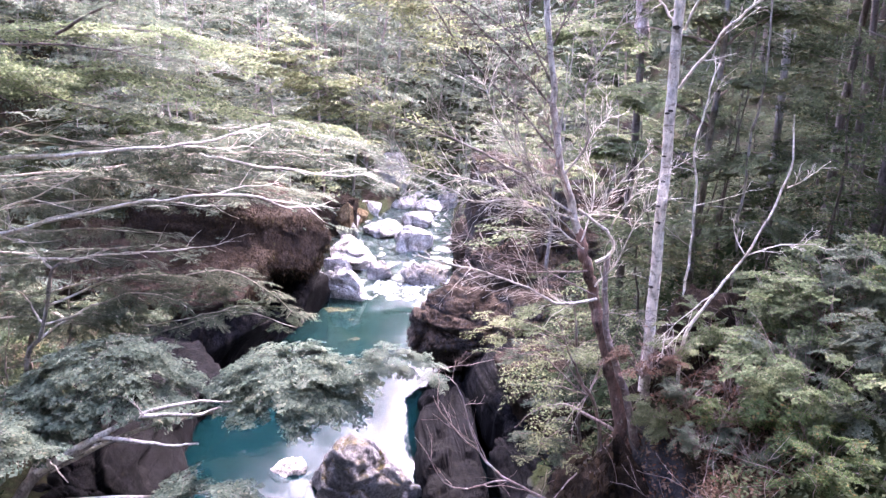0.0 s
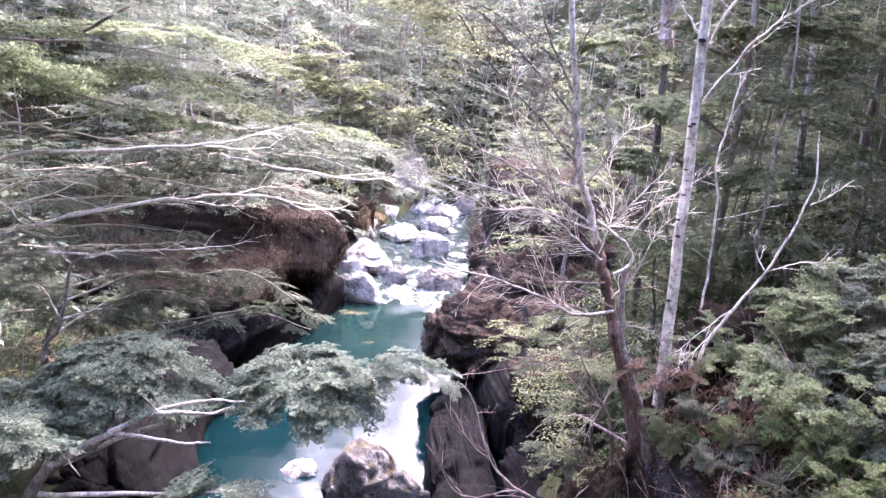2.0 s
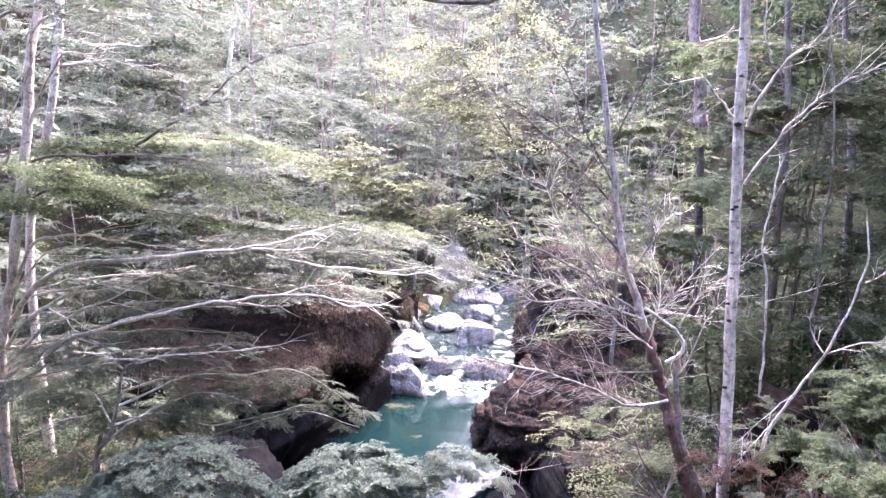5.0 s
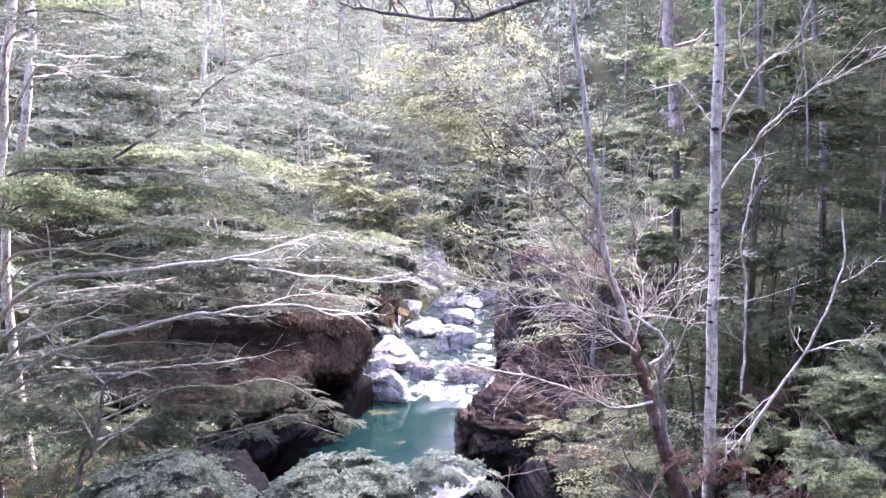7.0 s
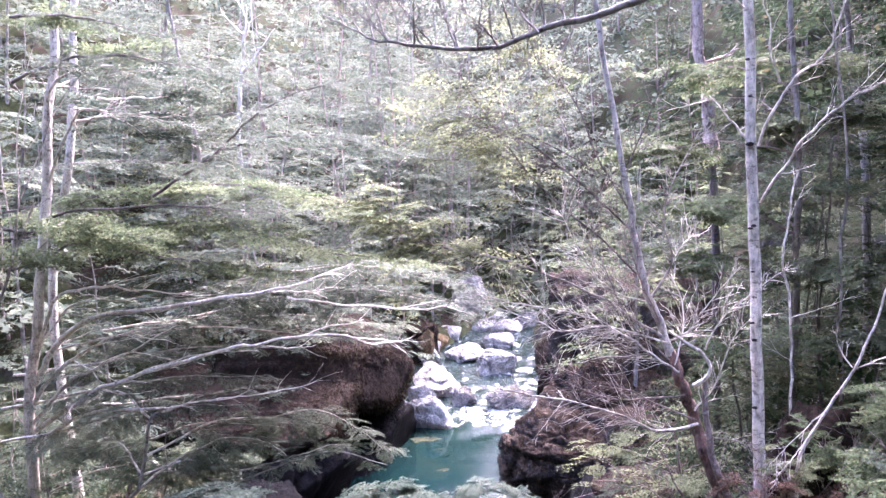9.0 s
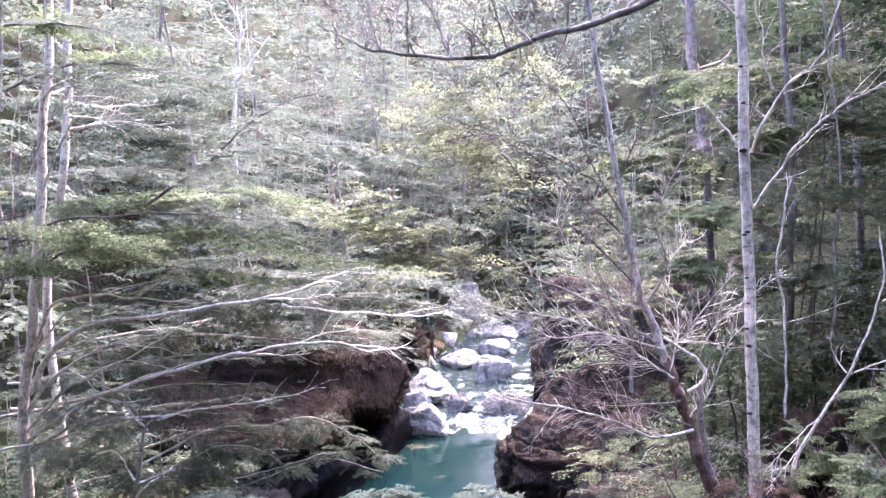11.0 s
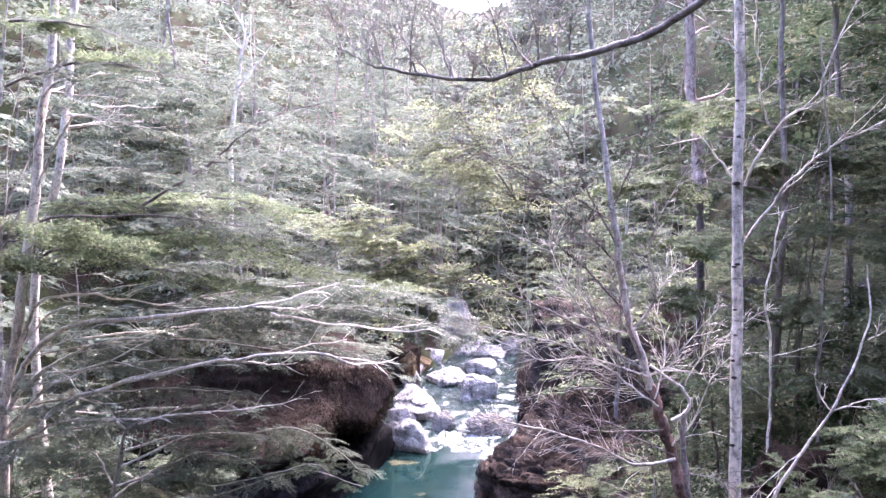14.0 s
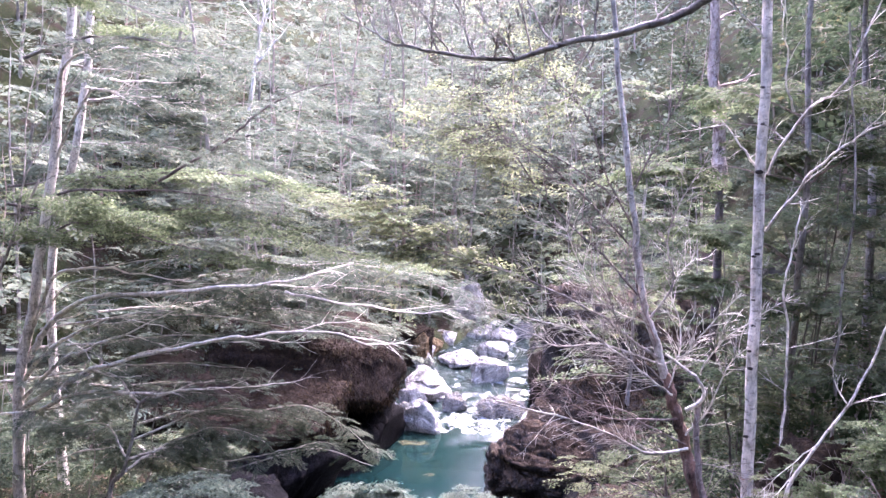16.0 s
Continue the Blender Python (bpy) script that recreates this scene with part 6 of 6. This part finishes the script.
# fallen bleached limbs
for words, lines, r0, bk in (("bleached fallen limb over the dark bank", (((-5.72, 11.70, 4.25), (-5.18, 11.80, 4.62), (-4.65, 11.90, 4.90), (-4.11, 12.00, 5.18), (-3.36, 12.00, 5.40), (-2.67, 12.10, 5.40)), ((-4.21, 12.00, 5.13), (-3.72, 11.90, 5.21), (-3.26, 11.90, 5.24), (-2.82, 12.00, 5.33)), ((-4.80, 11.90, 4.81), (-4.08, 11.80, 4.79), (-3.62, 11.80, 4.75), (-3.16, 11.80, 4.78)), ), 0.075, BARK_BLEACHED),
                             ("bleached dead branch at the pool's edge", (((-5.99, 11.50, 4.73), (-5.67, 11.40, 4.76), (-5.37, 11.30, 4.73), (-5.16, 11.20, 4.63), (-4.96, 11.10, 4.44)),), 0.035, BARK_BLEACHED),
                             ("thin bare branch hanging over the slate wall", (((2.41, 9.60, 5.06), (1.63, 9.80, 5.36), (1.23, 10.00, 5.67), (0.89, 10.20, 6.51), (0.64, 10.30, 6.80)), ((1.23, 10.00, 5.67), (0.83, 10.20, 5.95), (0.54, 10.30, 6.38)), ((1.63, 9.80, 5.36), (0.83, 9.60, 5.37), (0.30, 9.60, 6.07))), 0.022, BARK_MAUVE),
                             ("pale forked dead branch on the rock wall", (((3.22, 10.00, 5.98), (2.60, 10.60, 6.12), (2.26, 11.00, 5.91), (1.88, 11.20, 5.49)), ((2.98, 9.60, 6.05), (2.54, 9.40, 5.77), (2.11, 9.20, 5.42))), 0.03, BARK_MAUVE)):
    at = lines[0][0]
    tree = thing("dead_branch", at, words, "branch")
    for pts in lines:
        g = Geo()
        line = stem(g, pts, r0 if pts is lines[0] else r0 * 0.6, r0 * 0.18, 0.01, 8)
        for i in range(3, len(line) - 1, 4 if r0 < 0.03 else 40):
            twigs(g, line[i], line[i] + rng.normal(0, 0.28, 3) + [0, 0, 0.1], r0 * 0.3, rng, 1, 3, 0, 0.5, 3)
        part("limb", local(g, at), bk, tree)


# right bank: undergrowth on the leaf litter
def shrub(x, y, rx, rz, n, leaf, mat_, label, seed, z=None):
    r = np.random.default_rng(seed)
    at = (x, y, floor_at(x, y) if z is None else z)
    bush = thing("shrub", at, label, "shrub", "undergrowth on the steep bank")
    g, lf = Geo(), Geo()
    for i in range(11):
        a = r.uniform(0, 6.28)
        tip = np.array([math.cos(a) * rx * r.uniform(0.3, 0.9), math.sin(a) * rx * r.uniform(0.3, 0.9), rz * r.uniform(0.4, 1.0)])
        twigs(g, (0, 0, -0.15), tip, 0.010, r, 1, 3, 0.1, 0.3, 4)
        for _ in range(max(2, n // 1200)):
            put_fan(lf, g, FAN_NEAR[r.integers(6)] if leaf < 0.05 else FAN_MID[r.integers(5)], tip * r.uniform(0.5, 1.0) + r.normal(0, 0.16 * rx, 3), a + r.normal(0, 0.9), r.uniform(0.35, 0.6) * min(rx, 1.0), r.normal(0.05, 0.25), r.normal(0, 0.25), 0.2)
    part("branch", g, BARK_MAUVE, bush)
    part("foliage", lf, mat_, bush, smooth=False)


for k, (x, y, rx, rz, kind_) in enumerate(((4.4, 7.6, 0.8, 0.9, 1), (5.2, 8.6, 0.9, 1.0, 1), (5.6, 10.2, 1.0, 1.2, 0), (4.7, 10.4, 0.9, 1.2, 1), (4.3, 11.4, 0.8, 1.2, 1), (4.9, 12.4, 0.9, 1.4, 1), (6.2, 12.5, 1.2, 1.6, 0), (7.5, 13.5, 1.3, 1.7, 0),
                                           (4.1, 6.6, 0.6, 0.6, 3), (3.9, 8.3, 0.25, 0.3, 4), (3.25, 8.6, 0.35, 0.4, 2), (4.6, 8.2, 0.6, 0.6, 5), (5.2, 7.6, 0.6, 0.6, 5), (4.7, 7.2, 0.5, 0.45, 5), (5.6, 8.8, 0.7, 0.8, 5), (4.9, 9.2, 0.6, 0.7, 1), (4.2, 9.4, 0.6, 0.7, 1), (5.9, 7.6, 0.8, 0.9, 3), (5.0, 13.6, 0.8, 1.3, 1), (5.9, 15.0, 1.4, 2.0, 1), (7.2, 16.5, 1.5, 2.2, 0))):
    mat_, words = ((LEAF_OLIVE, "dense dull green small-leaved shrub"), (LEAF_TIER, "green beech seedling with flat sprays"), (LEAF_GOLD, "yellow-green beech seedling with flat sprays"), (LEAF_FRESH, "low bright green fern-like shrub"), (LEAF_RUST, "withered shrub with rust-red leaves"), (LEAF_LIGHTENED, "dense grey-green small-leaved shrub"))[kind_]
    shrub(x, y, rx, rz, 1500 if kind_ == 4 else 6500 if y < 10.5 else 4500, 0.042 if y < 10.5 else 0.06, mat_, words, 300 + k)


shrub(3.05, 8.90, 0.45, 0.35, 2400, 0.042, LEAF_RUST, "seedling with pinkish withered leaves at the trunk's foot", 340, 7.43)
shrub(3.45, 9.00, 0.35, 0.3, 2400, 0.042, LEAF_GOLD, "yellow-green seedling at the trunk's foot", 341, 7.59)

for k, (x, y, z, rx) in enumerate(((3.64, 7.90, 7.38, 0.38), (3.41, 8.30, 7.44, 0.30), (3.76, 7.30, 7.25, 0.38), (4.27, 7.80, 7.52, 0.42), (4.92, 8.40, 7.81, 0.45), (4.58, 8.80, 7.88, 0.45), (4.21, 9.20, 7.81, 0.40), (4.48, 7.20, 7.54, 0.40), (3.30, 7.60, 7.16, 0.28))):
    shrub(x, y, rx, rx * 0.6, 3600, 0.042, LEAF_GREY if k % 3 else LEAF_FRESH, "low spreading grey-green seedling on the near bank" if k % 3 else "low fresh green seedling on the near bank", 350 + k, z - rx * 0.45)


# ---- low growth that covers the slopes ----
def low_growth(name, label, box, n, leaf, tall, mat_, seed, keep, steepest=1.5):
    r = np.random.default_rng(seed)
    x, y = r.uniform(box[0], box[1], n * 3), r.uniform(box[2], box[3], n * 3)
    slope = np.abs(height(x[:, None] + 0.2, y[:, None]) - height(x[:, None] - 0.2, y[:, None]))[:, 0] / 0.4
    ok = (slope < steepest) & keep(x, y) & (value_noise(np.c_[x * 0.8, y * 0.8, 0 * x + seed]) > -0.25)
    x, y = x[ok][:n], y[ok][:n]
    z = height(x[:, None], y[:, None])[:, 0]
    lump = 0.5 + 0.5 * value_noise(np.c_[x * 1.5, y * 1.5, 0 * x + seed + 9])
    c = np.c_[x, y, z + 0.02 + tall * lump * r.uniform(0, 1, len(x)) ** 0.6]
    lf = Geo()
    leaves(lf, c, leaf, r, 0.6)
    ob = new(name, lf.mesh(name, mat_, False))
    tagged(ob, label, "undergrowth", kind="stuff")


def left_bank(x, y):
    return x < np.interp(y, EDGE_Y, EDGE_L) - 0.7


def right_bank(x, y):
    return x > np.interp(y, EDGE_Y, EDGE_R) + 0.35


low_growth("undergrowth", "low green seedlings over the near leaf litter", (2.4, 9, 5.5, 13), 17000, 0.05, 0.45, LEAF_OLIVE, 1, right_bank)
low_growth("undergrowth", "seedlings over the steep bank, green darkened for shade", (3.4, 14, 10, 26), 24000, 0.09, 0.9, LEAF_DEEP_SHADE, 2, right_bank)
low_growth("undergrowth", "grey-green seedlings over the steep bank", (3, 26, 20, 60), 22000, 0.15, 1.2, LEAF_GREY, 3, right_bank)
low_growth("undergrowth", "grey-green seedlings under the beeches", (-26, -3, 22, 60), 34000, 0.15, 1.2, LEAF_GREY, 4, left_bank)
low_growth("undergrowth", "seedlings with shade-darkened leaves on the left bank", (-18, -4, 10, 28), 30000, 0.085, 0.8, LEAF_DEEP_SHADE, 5, left_bank)
low_growth("undergrowth", "low growth over the upper bank, green darkened for shade", (6, 24, 9, 34), 20000, 0.13, 1.0, LEAF_DEEP_SHADE, 8, right_bank)
low_growth("leaf_litter", "fallen rust-brown leaves on the near bank", (2.3, 7.5, 5, 11), 30000, 0.05, 0.08, LEAF_RUST, 6, lambda x, y: x > np.interp(y, EDGE_Y, EDGE_R) + 0.2, 30)
low_growth("undergrowth", "low growth on the far valley side", (-75, 65, 56, 200), 52000, 0.7, 3.2, LEAF_LIGHTENED, 7, lambda x, y: np.abs(x) < y * 0.6 + 3)


# bare stalks and fallen twigs on the near bank
brush_rng = np.random.default_rng(77)
brush = Geo()
for _ in range(110):
    x, y = brush_rng.uniform(2.5, 6.2), brush_rng.uniform(6.0, 11.0)
    p = np.array([x, y, floor_at(x, y) - 0.03])
    q = p + [brush_rng.normal(-0.15, 0.4), brush_rng.normal(-0.1, 0.3), abs(brush_rng.normal(0.45, 0.3))]
    twigs(brush, p, q, brush_rng.uniform(0.003, 0.009), brush_rng, 1, 4, 0.05, 0.45, 3)
tagged(new("brush", brush.mesh("brush", BARK_MAUVE)), "tangle of bare mauve stalks on the leaf litter", "brush", kind="stuff")
